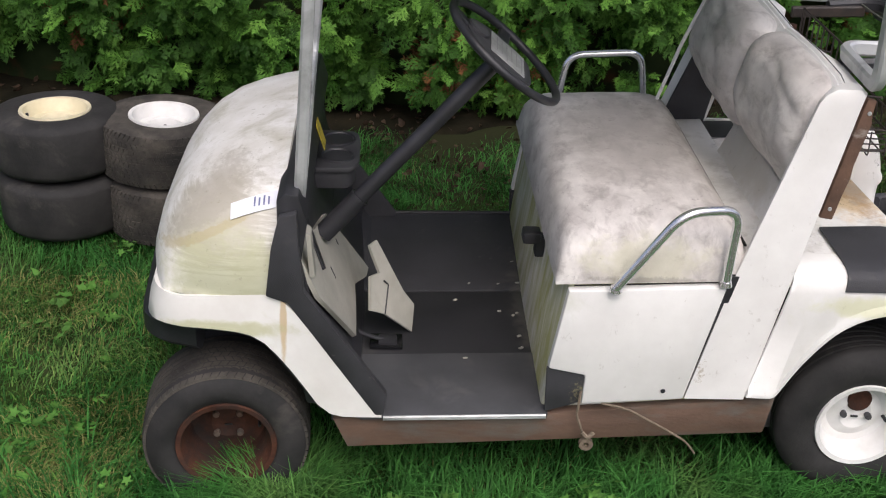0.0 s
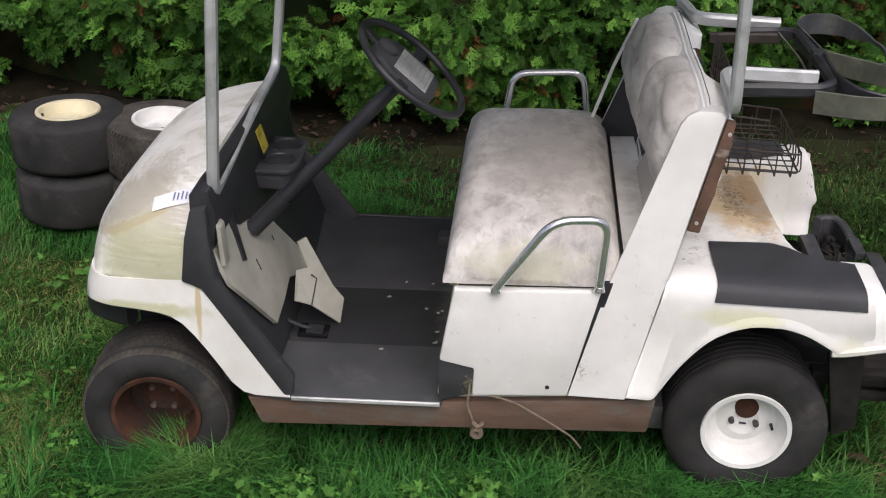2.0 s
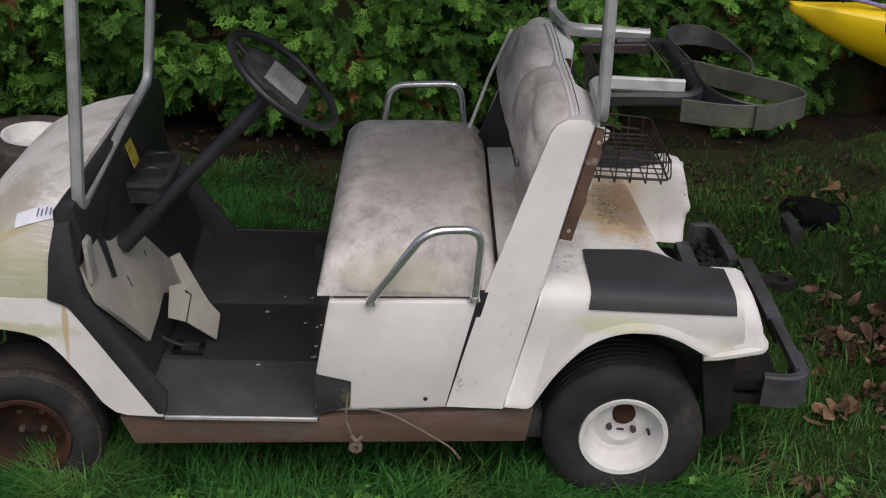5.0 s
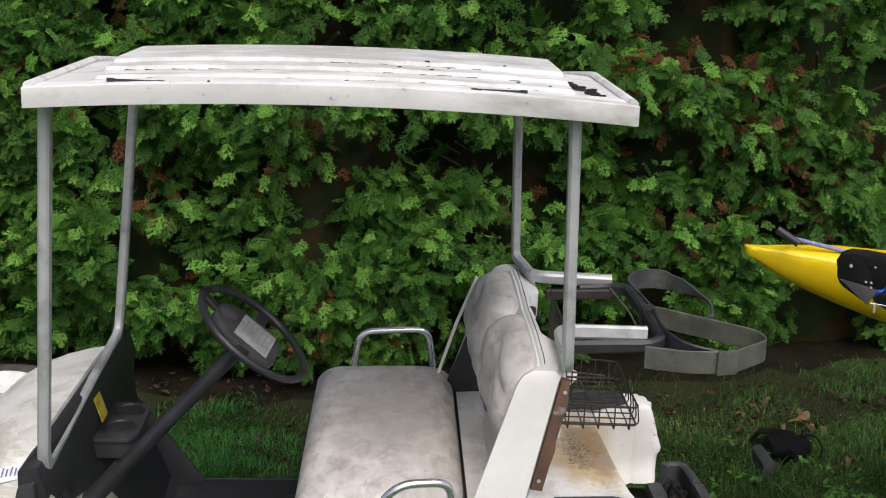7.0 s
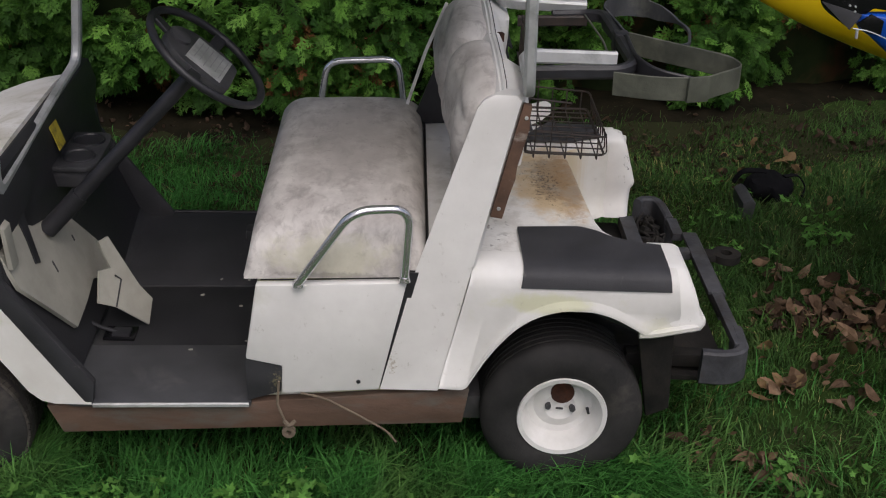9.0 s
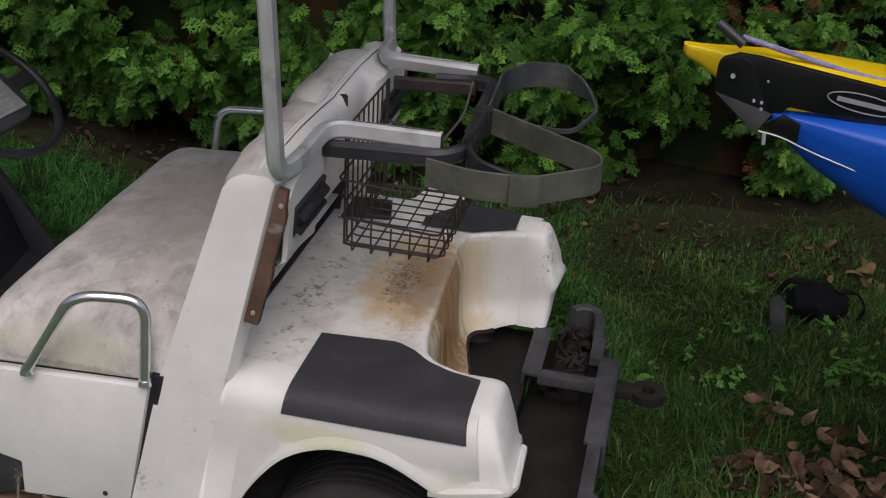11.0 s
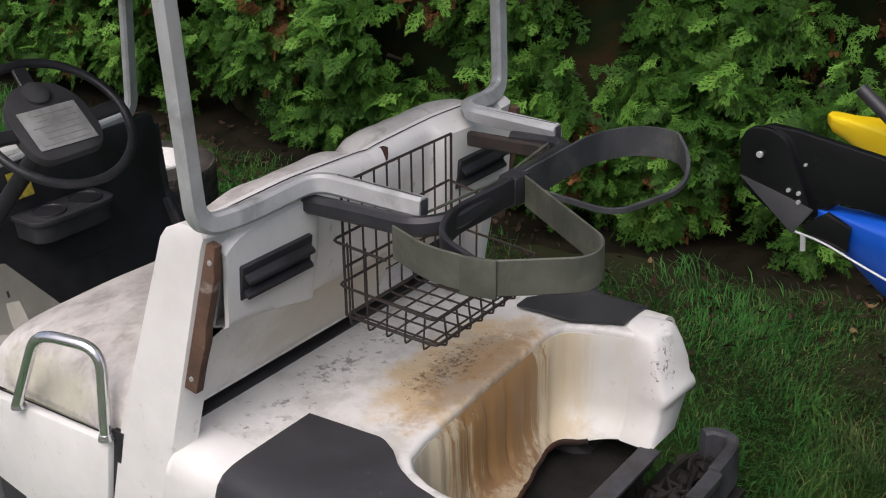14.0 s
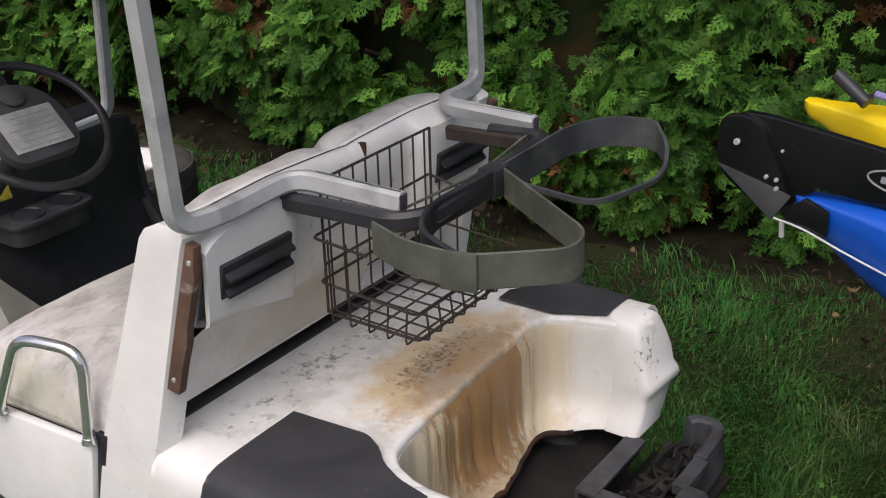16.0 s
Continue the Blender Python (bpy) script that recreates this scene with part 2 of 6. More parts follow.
ALU = material("weathered_aluminium", (0.48, 0.49, 0.49), (0.62, 0.63, 0.63), 15, 0.45, metal=0.35, stain=(0.3, 0.31, 0.3), stain_scale=8)
BEIGE = material("beige_plastic_panel", (0.31, 0.30, 0.255), (0.43, 0.42, 0.365), 9, 0.55, stain=(0.3, 0.29, 0.25), stain_scale=5)
ROOF = material("dirty_white_roof", (0.68, 0.67, 0.64), (0.86, 0.85, 0.84), 6, 0.5, bump=0.08, stain=(0.33, 0.32, 0.28), stain_scale=6, stain_at=(0.48, 0.74), stretch=(0.4, 3.0, 0.8))
GREY = material("dark_grey_steel", (0.035, 0.036, 0.038), (0.075, 0.075, 0.078), 14, 0.55, bump=0.2, stain=(0.12, 0.10, 0.08), stain_scale=8, stain_at=(0.6, 0.85))
SOIL = material("dark_garden_soil", (0.015, 0.031, 0.007), (0.040, 0.070, 0.017), 7, 0.95, bump=0.8, bump_scale=30, stain=(0.055, 0.050, 0.028), stain_scale=2.5, stain_at=(0.50, 0.78), specular=0.05)
# Browner, darker ground towards the foot of the hedge.
stain_shade_patch(SOIL, (1.6, 2.05, 0.0), (3.6, 1.0, 1.5), (0.026, 0.026, 0.013), 1.0, 0.62, 5, 0.9, 0.4)
GRASS = foliage("grass_blades", (0.030, 0.128, 0.025), (0.085, 0.250, 0.052), (0.21, 0.29, 0.09), 3.5, 0.45)
# Deeper green grass with the right lawn's shade mixed into its colour.
SHADED_GRASS = foliage("shaded_grass_blades", (0.032, 0.082, 0.019), (0.084, 0.165, 0.038), (0.19, 0.18, 0.085), 4.0, 0.5, 2.2)
STRAW = foliage("dry_straw_grass", (0.22, 0.22, 0.07), (0.38, 0.36, 0.14), (0.48, 0.44, 0.22), 4.0, 0.3)
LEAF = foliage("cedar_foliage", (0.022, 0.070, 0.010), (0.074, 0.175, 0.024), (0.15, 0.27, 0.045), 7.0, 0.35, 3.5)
# Pale copy of the foliage: young growth, with sky light painted onto the tips.
YOUNG_LIT = foliage("young_lit_cedar_sprays", (0.085, 0.220, 0.030), (0.180, 0.370, 0.060), (0.30, 0.48, 0.11), 7.0, 0.25, 3.5)
DEAD = foliage("dead_cedar_sprays", (0.080, 0.038, 0.013), (0.175, 0.084, 0.029), (0.22, 0.13, 0.055), 6.0)
# Littered soil, darkened in colour for the shade below the sprays.
BED = material("leaf_littered_shade_soil", (0.008, 0.008, 0.005), (0.022, 0.018, 0.011), 9, 0.95, bump=0.7, bump_scale=40, stain=(0.07, 0.045, 0.024), stain_scale=22, stain_at=(0.62, 0.78), specular=0.05)
GREASE = material("greasy_black_steel", (0.008, 0.008, 0.008), (0.026, 0.023, 0.02), 16, 0.7, bump=0.35, bump_scale=90, stain=(0.034, 0.026, 0.019), stain_scale=14, stain_at=(0.58, 0.8), specular=0.25)
WORN_STEEL = material("worn_dark_steel", (0.036, 0.037, 0.042), (0.085, 0.086, 0.094), 18, 0.6, bump=0.3, bump_scale=110, stain=(0.03, 0.024, 0.02), stain_scale=12, stain_at=(0.52, 0.78), specular=0.35)
PALE = foliage("pale_grass_blades", (0.085, 0.205, 0.035), (0.19, 0.33, 0.075), (0.33, 0.36, 0.15), 4.0, 0.4)
# Near-black tones put the shade inside the hedge into the colour.
DEEP = material("hedge_inner_shade", (0.008, 0.014, 0.005), (0.022, 0.032, 0.012), 6, 0.95, stain=(0.05, 0.025, 0.012), stain_scale=4, specular=0.08)
BARK = material("cedar_bark", (0.05, 0.032, 0.022), (0.11, 0.075, 0.05), 20, 0.9, bump=0.5, stretch=(4, 4, 0.5))
YELLOW = material("yellow_kayak_plastic", (0.80, 0.55, 0.0), (0.86, 0.62, 0.01), 4, 0.35, bump=0.03)
BLUE = material("blue_kayak_plastic", (0.006, 0.075, 0.46), (0.01, 0.10, 0.54), 4, 0.38, bump=0.03)
WIRE = material("rusty_black_wire", (0.02, 0.017, 0.015), (0.05, 0.035, 0.028), 30, 0.6)
STRAP = material("grey_green_strap", (0.050, 0.054, 0.043), (0.11, 0.115, 0.088), 12, 0.6, bump=0.2, bump_scale=200, stain=(0.17, 0.175, 0.13), stain_scale=8, stain_at=(0.52, 0.8))
DARK_STRAP = material("dark_blue_grey_strap", (0.034, 0.036, 0.041), (0.070, 0.073, 0.078), 12, 0.55, bump=0.2, bump_scale=200, stain=(0.13, 0.135, 0.115), stain_scale=9, stain_at=(0.55, 0.8))
ROPE = material("tan_rope", (0.13, 0.10, 0.07), (0.22, 0.175, 0.125), 60, 0.9, bump=0.5, bump_scale=300)
CLOTH = material("black_fabric", (0.004, 0.004, 0.005), (0.010, 0.010, 0.011), 30, 0.9, bump=0.3, bump_scale=200, specular=0.1)
BROWN_LEAF = foliage("brown_dead_leaf", (0.085, 0.054, 0.032), (0.27, 0.175, 0.110), (0.44, 0.34, 0.24), 14.0, 0.65, 9.0)
LITTER = foliage("dark_leaf_litter", (0.030, 0.019, 0.012), (0.085, 0.055, 0.036), (0.17, 0.12, 0.08), 12.0)
TAN_LEAF = foliage("tan_dead_leaf", (0.13, 0.085, 0.04), (0.25, 0.165, 0.085), (0.36, 0.27, 0.15), 10.0)
WEED = foliage("weed_leaf", (0.070, 0.190, 0.032), (0.135, 0.30, 0.060), (0.20, 0.37, 0.10), 6.0)
STICKER = material("faded_yellow_sticker", (0.36, 0.28, 0.02), (0.52, 0.42, 0.05), 40, 0.6, stain=(0.12, 0.10, 0.04), stain_scale=30)
PURPLE = material("purple_rope", (0.15, 0.13, 0.38), (0.35, 0.33, 0.5), 90, 0.7)

stain_shade_patch(WHITE, (1.90, 0.40, 0.62), (0.035, 0.06, 0.11), (0.07, 0.06, 0.05), 1.0, 0.86, 75, 0.85, 0.10, 0.3)
stain_shade_patch(WHITE, (1.3, 0.0, 0.8), (3.0, 3.0, 3.0), (0.30, 0.27, 0.21), 0.6, 0.86, 42, 0.45, 0.16, 0.1)
stain_shade_patch(FENDER, (1.6, 0.0, 0.6), (3.0, 3.0, 3.0), (0.34, 0.31, 0.24), 0.8, 0.88, 38, 0.45, 0.16, 0.1)
stain_shade_patch(COWL, (-0.04, -0.47, 0.745), (0.30, 0.30, 0.016), (0.44, 0.37, 0.20), 2.0, 0.92, 34, 0.6, 0.35, 1.0, -27)
stain_shade_patch(COWL, (-0.01, -0.46, 0.80), (0.26, 0.32, 0.030), (0.40, 0.37, 0.30), 2.0, 0.95, 40, 0.6, 0.3, 1.0, -33)
stain_shade_patch(COWL, (0.02, -0.40, 0.85), (0.22, 0.40, 0.030), (0.44, 0.41, 0.35), 2.0, 0.98, 40, 0.6, 0.3, 1.0, -36)
stain_shade_patch(COWL, (0.0, 0.0, 0.7), (3.0, 3.0, 3.0), (0.30, 0.28, 0.20), 1.0, 0.85, 60, 0.55, 0.14, 0.1)
stain_shade_patch(ROOF, (0.9, -0.4, 1.83), (3.0, 3.0, 3.0), (0.20, 0.19, 0.16), 1.0, 0.88, 40, 0.7, 0.12, 0.1)
stain_shade_patch(ROOF, (0.9, -0.10, 1.88), (1.0, 0.60, 0.13), (0.42, 0.415, 0.38), 1.0, 0.62, 9, 0.7, 0.35, 0.3)
for m in (MAT, FLOOR, STEP):
    stain_shade_patch(m, (0.79, 0.0, 0.31), (0.085, 0.62, 0.06), (0.11, 0.105, 0.088), 1.0, 1.02, 26, 0.55, 0.5)
stain_shade_patch(MAT, (0.868, -0.52, 0.362), (0.030, 0.05, 0.045), (0.24, 0.22, 0.12), 1.0, 0.80, 110, 0.7, 0.14, 0.25)
stain_shade_patch(MAT, (0.9, 0.0, 0.5), (3.0, 3.0, 3.0), (0.16, 0.15, 0.135), 1.0, 0.88, 32, 0.5, 0.16, 0.1)

# ---- building helpers ----
def part(name, bm, mat, parent=None, label="", smooth=40):
    """Links a bmesh as one mesh object, under a thing or a part."""
    me = bpy.data.meshes.new(name)
    bmesh.ops.recalc_face_normals(bm, faces=bm.faces)
    bm.to_mesh(me)
    bm.free()
    if smooth:
        me.shade_smooth()
        me.set_sharp_from_angle(angle=radians(smooth))
    me.materials.append(mat)
    ob = new(name, me)
    if parent:
        ob.parent = parent
    if label:
        ob["label"] = label
    return ob


def thing(name, label, category, at=(0, 0, 0), group="", kind=""):
    e = new(name)
    e.location = at
    e.empty_display_size = 0.1
    return tagged(e, label, category, group, kind)


def merged(*bms):
    out = bmesh.new()
    for b in bms:
        tmp = bpy.data.meshes.new("tmp")
        b.to_mesh(tmp)
        b.free()
        out.from_mesh(tmp)
        bpy.data.meshes.remove(tmp)
    return out


def moved(bm, m):
    bmesh.ops.transform(bm, matrix=m, verts=bm.verts)
    return bm


def rounded(bm, width, segments=2, angle=25):
    es = [e for e in bm.edges if len(e.link_faces) == 2 and e.calc_face_angle(0) > radians(angle)]
    if width and es:
        bmesh.ops.bevel(bm, geom=es, offset=width, segments=segments, profile=0.6, affect="EDGES", clamp_overlap=True)
    return bm


def box(x0, x1, y0, y1, z0, z1, bevel=0.004, segments=2):
    bm = bmesh.new()
    bmesh.ops.create_cube(bm, size=1, matrix=Matrix.Translation(((x0 + x1) / 2, (y0 + y1) / 2, (z0 + z1) / 2)) @ Matrix.Diagonal((x1 - x0, y1 - y0, z1 - z0, 1)))
    return rounded(bm, bevel, segments)


def prism(points, axis, a, b, bevel=0.004, segments=2, shift=(0, 0)):
    """A polygon extruded along an axis from a to b; points are in the other two axes, in order. shift moves the far end."""
    bm = bmesh.new()

    def place(p, v):
        q = list(p)
        q.insert("xyz".index(axis), v)
        return q
    low = [bm.verts.new(place(p, a)) for p in points]
    high = [bm.verts.new(place((p[0] + shift[0], p[1] + shift[1]), b)) for p in points]
    n = len(points)
    bm.faces.new(low[::-1])
    bm.faces.new(high)
    for i in range(n):
        bm.faces.new((low[i], low[(i + 1) % n], high[(i + 1) % n], high[i]))
    bmesh.ops.recalc_face_normals(bm, faces=bm.faces)
    return rounded(bm, bevel, segments)


def fillet(points, radius, steps=6, closed=False):
    """A polyline with its corners rounded."""
    pts = [Vector(p) for p in points]
    out, n = [], len(pts)
    for i, p in enumerate(pts):
        if not closed and i in (0, n - 1):
            out.append(p)
            continue
        a, c = pts[i - 1], pts[(i + 1) % n]
        r = min(radius, (a - p).length * 0.49, (c - p).length * 0.49)
        s, e = p + (a - p).normalized() * r, p + (c - p).normalized() * r
        for k in range(steps + 1):
            u = k / steps
            out.append(s * (1 - u) ** 2 + p * (2 * u * (1 - u)) + e * u * u)
    return out


def sweep(points, section, closed=False, up=(0, 0, 1)):
    """A section (points across, above) carried along a polyline."""
    pts = [Vector(p) for p in points]
    bm, rings, n = bmesh.new(), [], len(pts)
    side = None
    for i, p in enumerate(pts):
        a = pts[i - 1] if i or closed else p
        c = pts[(i + 1) % n] if i < n - 1 or closed else p
        d = (c - a).normalized()
        if side is None:
            side = d.cross(Vector(up))
            if side.length < 0.05:
                side = d.cross(Vector((1, 0, 0)))
        else:
            side = side - d * side.dot(d)
        side.normalize()
        top = side.cross(d).normalized()
        rings.append([bm.verts.new(p + side * u + top * v) for u, v in section])
    m = len(section)
    for i in range(n if closed else n - 1):
        r, s = rings[i], rings[(i + 1) % n]
        for j in range(m):
            bm.faces.new((r[j], r[(j + 1) % m], s[(j + 1) % m], s[j]))
    if not closed:
        bm.faces.new(rings[0][::-1])
        bm.faces.new(rings[-1])
    return bm


def ring(radius, sides=10):
    return [(radius * math.cos(2 * math.pi * k / sides), radius * math.sin(2 * math.pi * k / sides)) for k in range(sides)]


def slab(w, h, r=0.004):
    return [(-w / 2 + r, -h / 2), (w / 2 - r, -h / 2), (w / 2, -h / 2 + r), (w / 2, h / 2 - r), (w / 2 - r, h / 2), (-w / 2 + r, h / 2), (-w / 2, h / 2 - r), (-w / 2, -h / 2 + r)]


def tube(points, radius, bend=0.05, sides=10, closed=False, steps=6):
    return sweep(fillet(points, bend, steps, closed), ring(radius, sides), closed)


def lathe(profile, steps=48, axis="y", closed=True):
    """(radius, along) points turned about an axis."""
    bm, rows = bmesh.new(), []
    for k in range(steps):
        a = 2 * math.pi * k / steps
        c, s = math.cos(a), math.sin(a)
        rows.append([bm.verts.new({"y": (r * c, h, r * s), "z": (r * c, r * s, h), "x": (h, r * c, r * s)}[axis]) for r, h in profile])
    m = len(profile)
    for k in range(steps):
        a, b = rows[k], rows[(k + 1) % steps]
        for j in range(m if closed else m - 1):
            bm.faces.new((a[j], a[(j + 1) % m], b[(j + 1) % m], b[j]))
    return bm


def loft(rings, cap=True):
    bm = bmesh.new()
    rows = [[bm.verts.new(p) for p in r] for r in rings]
    m = len(rows[0])
    for a, b in zip(rows, rows[1:]):
        for j in range(m):
            bm.faces.new((a[j], a[(j + 1) % m], b[(j + 1) % m], b[j]))
    if cap:
        bm.faces.new(rows[0][::-1])
        bm.faces.new(rows[-1])
    return bm


def sheet(rows, thick=0.0):
    """A grid of points as a surface, optionally thickened."""
    bm = bmesh.new()
    vs = [[bm.verts.new(p) for p in r] for r in rows]
    for a, b in zip(vs, vs[1:]):
        for j in range(len(a) - 1):
            bm.faces.new((a[j], a[j + 1], b[j + 1], b[j]))
    bmesh.ops.recalc_face_normals(bm, faces=bm.faces)
    if thick:
        bmesh.ops.solidify(bm, geom=bm.faces[:], thickness=thick)
    return bm


def scattered(name, verts, faces, mat, parent=None):
    me = bpy.data.meshes.new(name)
    me.from_pydata(verts, [], faces)
    me.materials.append(mat)
    ob = new(name, me)
    if parent:
        ob.parent = parent
    return ob


# ---- ground ----
def hedge_line(x):
    """How far back the foot of the hedge lies at x."""
    return 2.08 + 0.02 * x + 0.05 * max(x, 0) ** 2


def ground_height(x, y):
    slope = 0.01 - 0.034 * min(max(1.63 - x, 0.0), 1.6)
    rise = 0.10 * min(max((y - 0.35) / 0.6, 0.0), 1.0) * min(max((0.15 - x) / 0.5, 0.0), 1.0)
    return slope + rise + 0.014 * noise.noise((x * 1.3, y * 1.3, 0.4)) + 0.010 * noise.noise((x * 4, y * 4, 2.0))


ground_rows = []
gx = [-400, -60, -12] + [-6 + 0.25 * i for i in range(49)] + [12, 60, 400]
gy = [-400, -60, -12] + [-6 + 0.25 * i for i in range(49)] + [12, 60, 400]
for yy in gy:
    ground_rows.append([(xx, yy, ground_height(xx, yy) if abs(xx) < 10 and abs(yy) < 10 else -0.02) for xx in gx])
tagged(part("ground", sheet(ground_rows), SOIL), "dark damp lawn soil under the grass", "ground", kind="structure")


def grass_blades(count, x0, x1, y0, y1, low, high, seed, mat, name, label, width=0.0045):
    rng = np.random.default_rng(seed)
    x, y = rng.uniform(x0, x1, count), rng.uniform(y0, y1, count)
    tuft = np.array([noise.noise((a * 2.2, b * 2.2, 5.0)) for a, b in zip(x, y)])
    back = np.array([hedge_line(a) for a in x]) - y
    rim = np.minimum(np.minimum(x - x0, x1 - x), y - y0) / 0.35 + 0.5 * tuft
    keep = (rng.uniform(-0.75, 0.4, count) < tuft + 0.46) & (rng.uniform(0, 1, count) < rim) & (rng.uniform(0.0, 1.0, count) * np.interp(x, (-0.3, 1.2), (0.40, 0.72)) < back + 0.2 * tuft)
    x, y, tuft = x[keep], y[keep], tuft[keep]
    n = len(x)
    h = rng.uniform(low, high, n) * (1 + 0.8 * tuft)
    comb = np.array([3.0 * noise.noise((p * 3.1, q * 3.1, 9.0)) for p, q in zip(x, y)])
    a, lean = comb * 2 + rng.normal(size=n) * 1.1, rng.uniform(0.25, 1.7, n) * h
    w = width * rng.uniform(0.6, 1.4, n)
    z = np.array([ground_height(p, q) for p, q in zip(x, y)])
    dx, dy = np.cos(a), np.sin(a)
    px, py = -dy * w / 2, dx * w / 2
    v = np.empty((n, 5, 3))
    v[:, 0] = np.c_[x - px, y - py, z - 0.005]
    v[:, 1] = np.c_[x + px, y + py, z - 0.005]
    mx, my, mz = x + dx * lean * 0.35, y + dy * lean * 0.35, z + h * 0.6
    v[:, 2] = np.c_[mx + px * 0.8, my + py * 0.8, mz]
    v[:, 3] = np.c_[mx - px * 0.8, my - py * 0.8, mz]
    v[:, 4] = np.c_[x + dx * lean, y + dy * lean, z + h * rng.uniform(0.75, 1.0, n)]
    base = np.arange(n)[:, None] * 5
    faces = (base + [0, 1, 2, 3]).tolist() + (base + [3, 2, 4]).tolist()
    return tagged(scattered(name, v.reshape(-1, 3).tolist(), faces, mat), label, "grass", kind="stuff")


grass_blades(185000, -3.1, 2.1, -1.9, 2.3, 0.024, 0.056, 1, GRASS, "grass", "short green lawn grass with dry pale patches", 0.0038)
grass_blades(105000, 1.5, 4.5, -1.6, 2.9, 0.020, 0.046, 3, SHADED_GRASS, "shaded_grass", "deep green lawn grass, darkened for the shade on the right", 0.0038)
grass_blades(15000, -1.6, 3.4, -2.0, 0.1, 0.05, 0.11, 2, GRASS, "tall_grass", "longer unmown grass growing round the golf cart", 0.005)


grass_blades(9000, -0.45, 2.1, -0.80, -0.42, 0.06, 0.13, 12, GRASS, "tall_grass", "longer unmown grass growing round the golf cart", 0.005)
for x0, x1 in ((1.33, 1.95), (-0.27, 0.27)):
    grass_blades(8500, x0, x1, -0.70, -0.44, 0.10, 0.17, 13, GRASS, "tall_grass", "long grass grown up against a wheel", 0.005)
grass_blades(8000, -2.2, 4.3, -1.8, 2.1, 0.018, 0.045, 15, STRAW, "dry_grass", "thin dry blades scattered through the lawn", 0.0032)
grass_blades(9000, 1.7, 4.3, -1.4, 1.7, 0.05, 0.085, 16, SHADED_GRASS, "shaded_grass", "taller tufts of the deep green, shade-darkened lawn grass", 0.0048)
grass_blades(9000, -1.5, -0.15, -0.7, 0.55, 0.025, 0.06, 17, PALE, "pale_grass", "pale yellow-green patches of lawn grass", 0.0042)
grass_blades(5000, -0.85, -0.16, -0.66, -0.02, 0.025, 0.055, 8, STRAW, "dry_grass", "dry straw-coloured grass thatch", 0.0035)
grass_blades(3800, -1.1, -0.3, 0.1, 0.6, 0.02, 0.05, 9, STRAW, "dry_grass", "dry straw-coloured grass thatch", 0.0035)
grass_blades(2500, 1.2, 3.6, 1.2, 2.0, 0.012, 0.03, 10, STRAW, "dry_grass", "dry straw-coloured grass thatch", 0.0035)
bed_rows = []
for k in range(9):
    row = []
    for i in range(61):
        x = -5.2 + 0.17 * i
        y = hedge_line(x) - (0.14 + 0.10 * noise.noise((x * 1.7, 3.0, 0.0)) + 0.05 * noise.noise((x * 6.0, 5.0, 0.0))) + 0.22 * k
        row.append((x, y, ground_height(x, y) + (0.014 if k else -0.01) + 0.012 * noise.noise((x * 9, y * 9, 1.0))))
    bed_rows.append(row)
tagged(part("soil_bed", sheet(bed_rows), BED), "bare soil with leaf litter, its colour darkened for the shade under the hedge", "soil", kind="structure")


# ---- hedge of cedars ----
def spray_template(rng):
    """One flat fan of scale leaves: triangles in the plane of u (along) and v (across), about one long."""
    tris = []

    def lobe(px, py, ang, length, width):
        c, s = math.cos(ang), math.sin(ang)
        tris.append(((px - s * -width, py + c * -width), (px + c * length, py + s * length), (px - s * width, py + c * width)))
    lobe(0, 0, 0, 1.0, 0.045)
    for i in range(4):
        u = 0.12 + 0.21 * i
        for s in (-1, 1):
            ang = s * radians(rng.uniform(32, 50))
            ln = (0.58 - 0.09 * i) * rng.uniform(0.65, 1.2)
            start = u + 0.07 * s
            lobe(start, 0, ang, ln, 0.046)
            for k in range(2):
                f = 0.24 + 0.34 * k + rng.uniform(0, 0.1)
                qx, qy = start + math.cos(ang) * ln * f, math.sin(ang) * ln * f
                for s2 in (-1, 1):
                    lobe(qx, qy, ang + s2 * radians(rng.uniform(30, 46)), (0.10 + ln * 0.36 * (1.1 - f)) * rng.uniform(0.8, 1.2), 0.040)
    return np.array(tris)


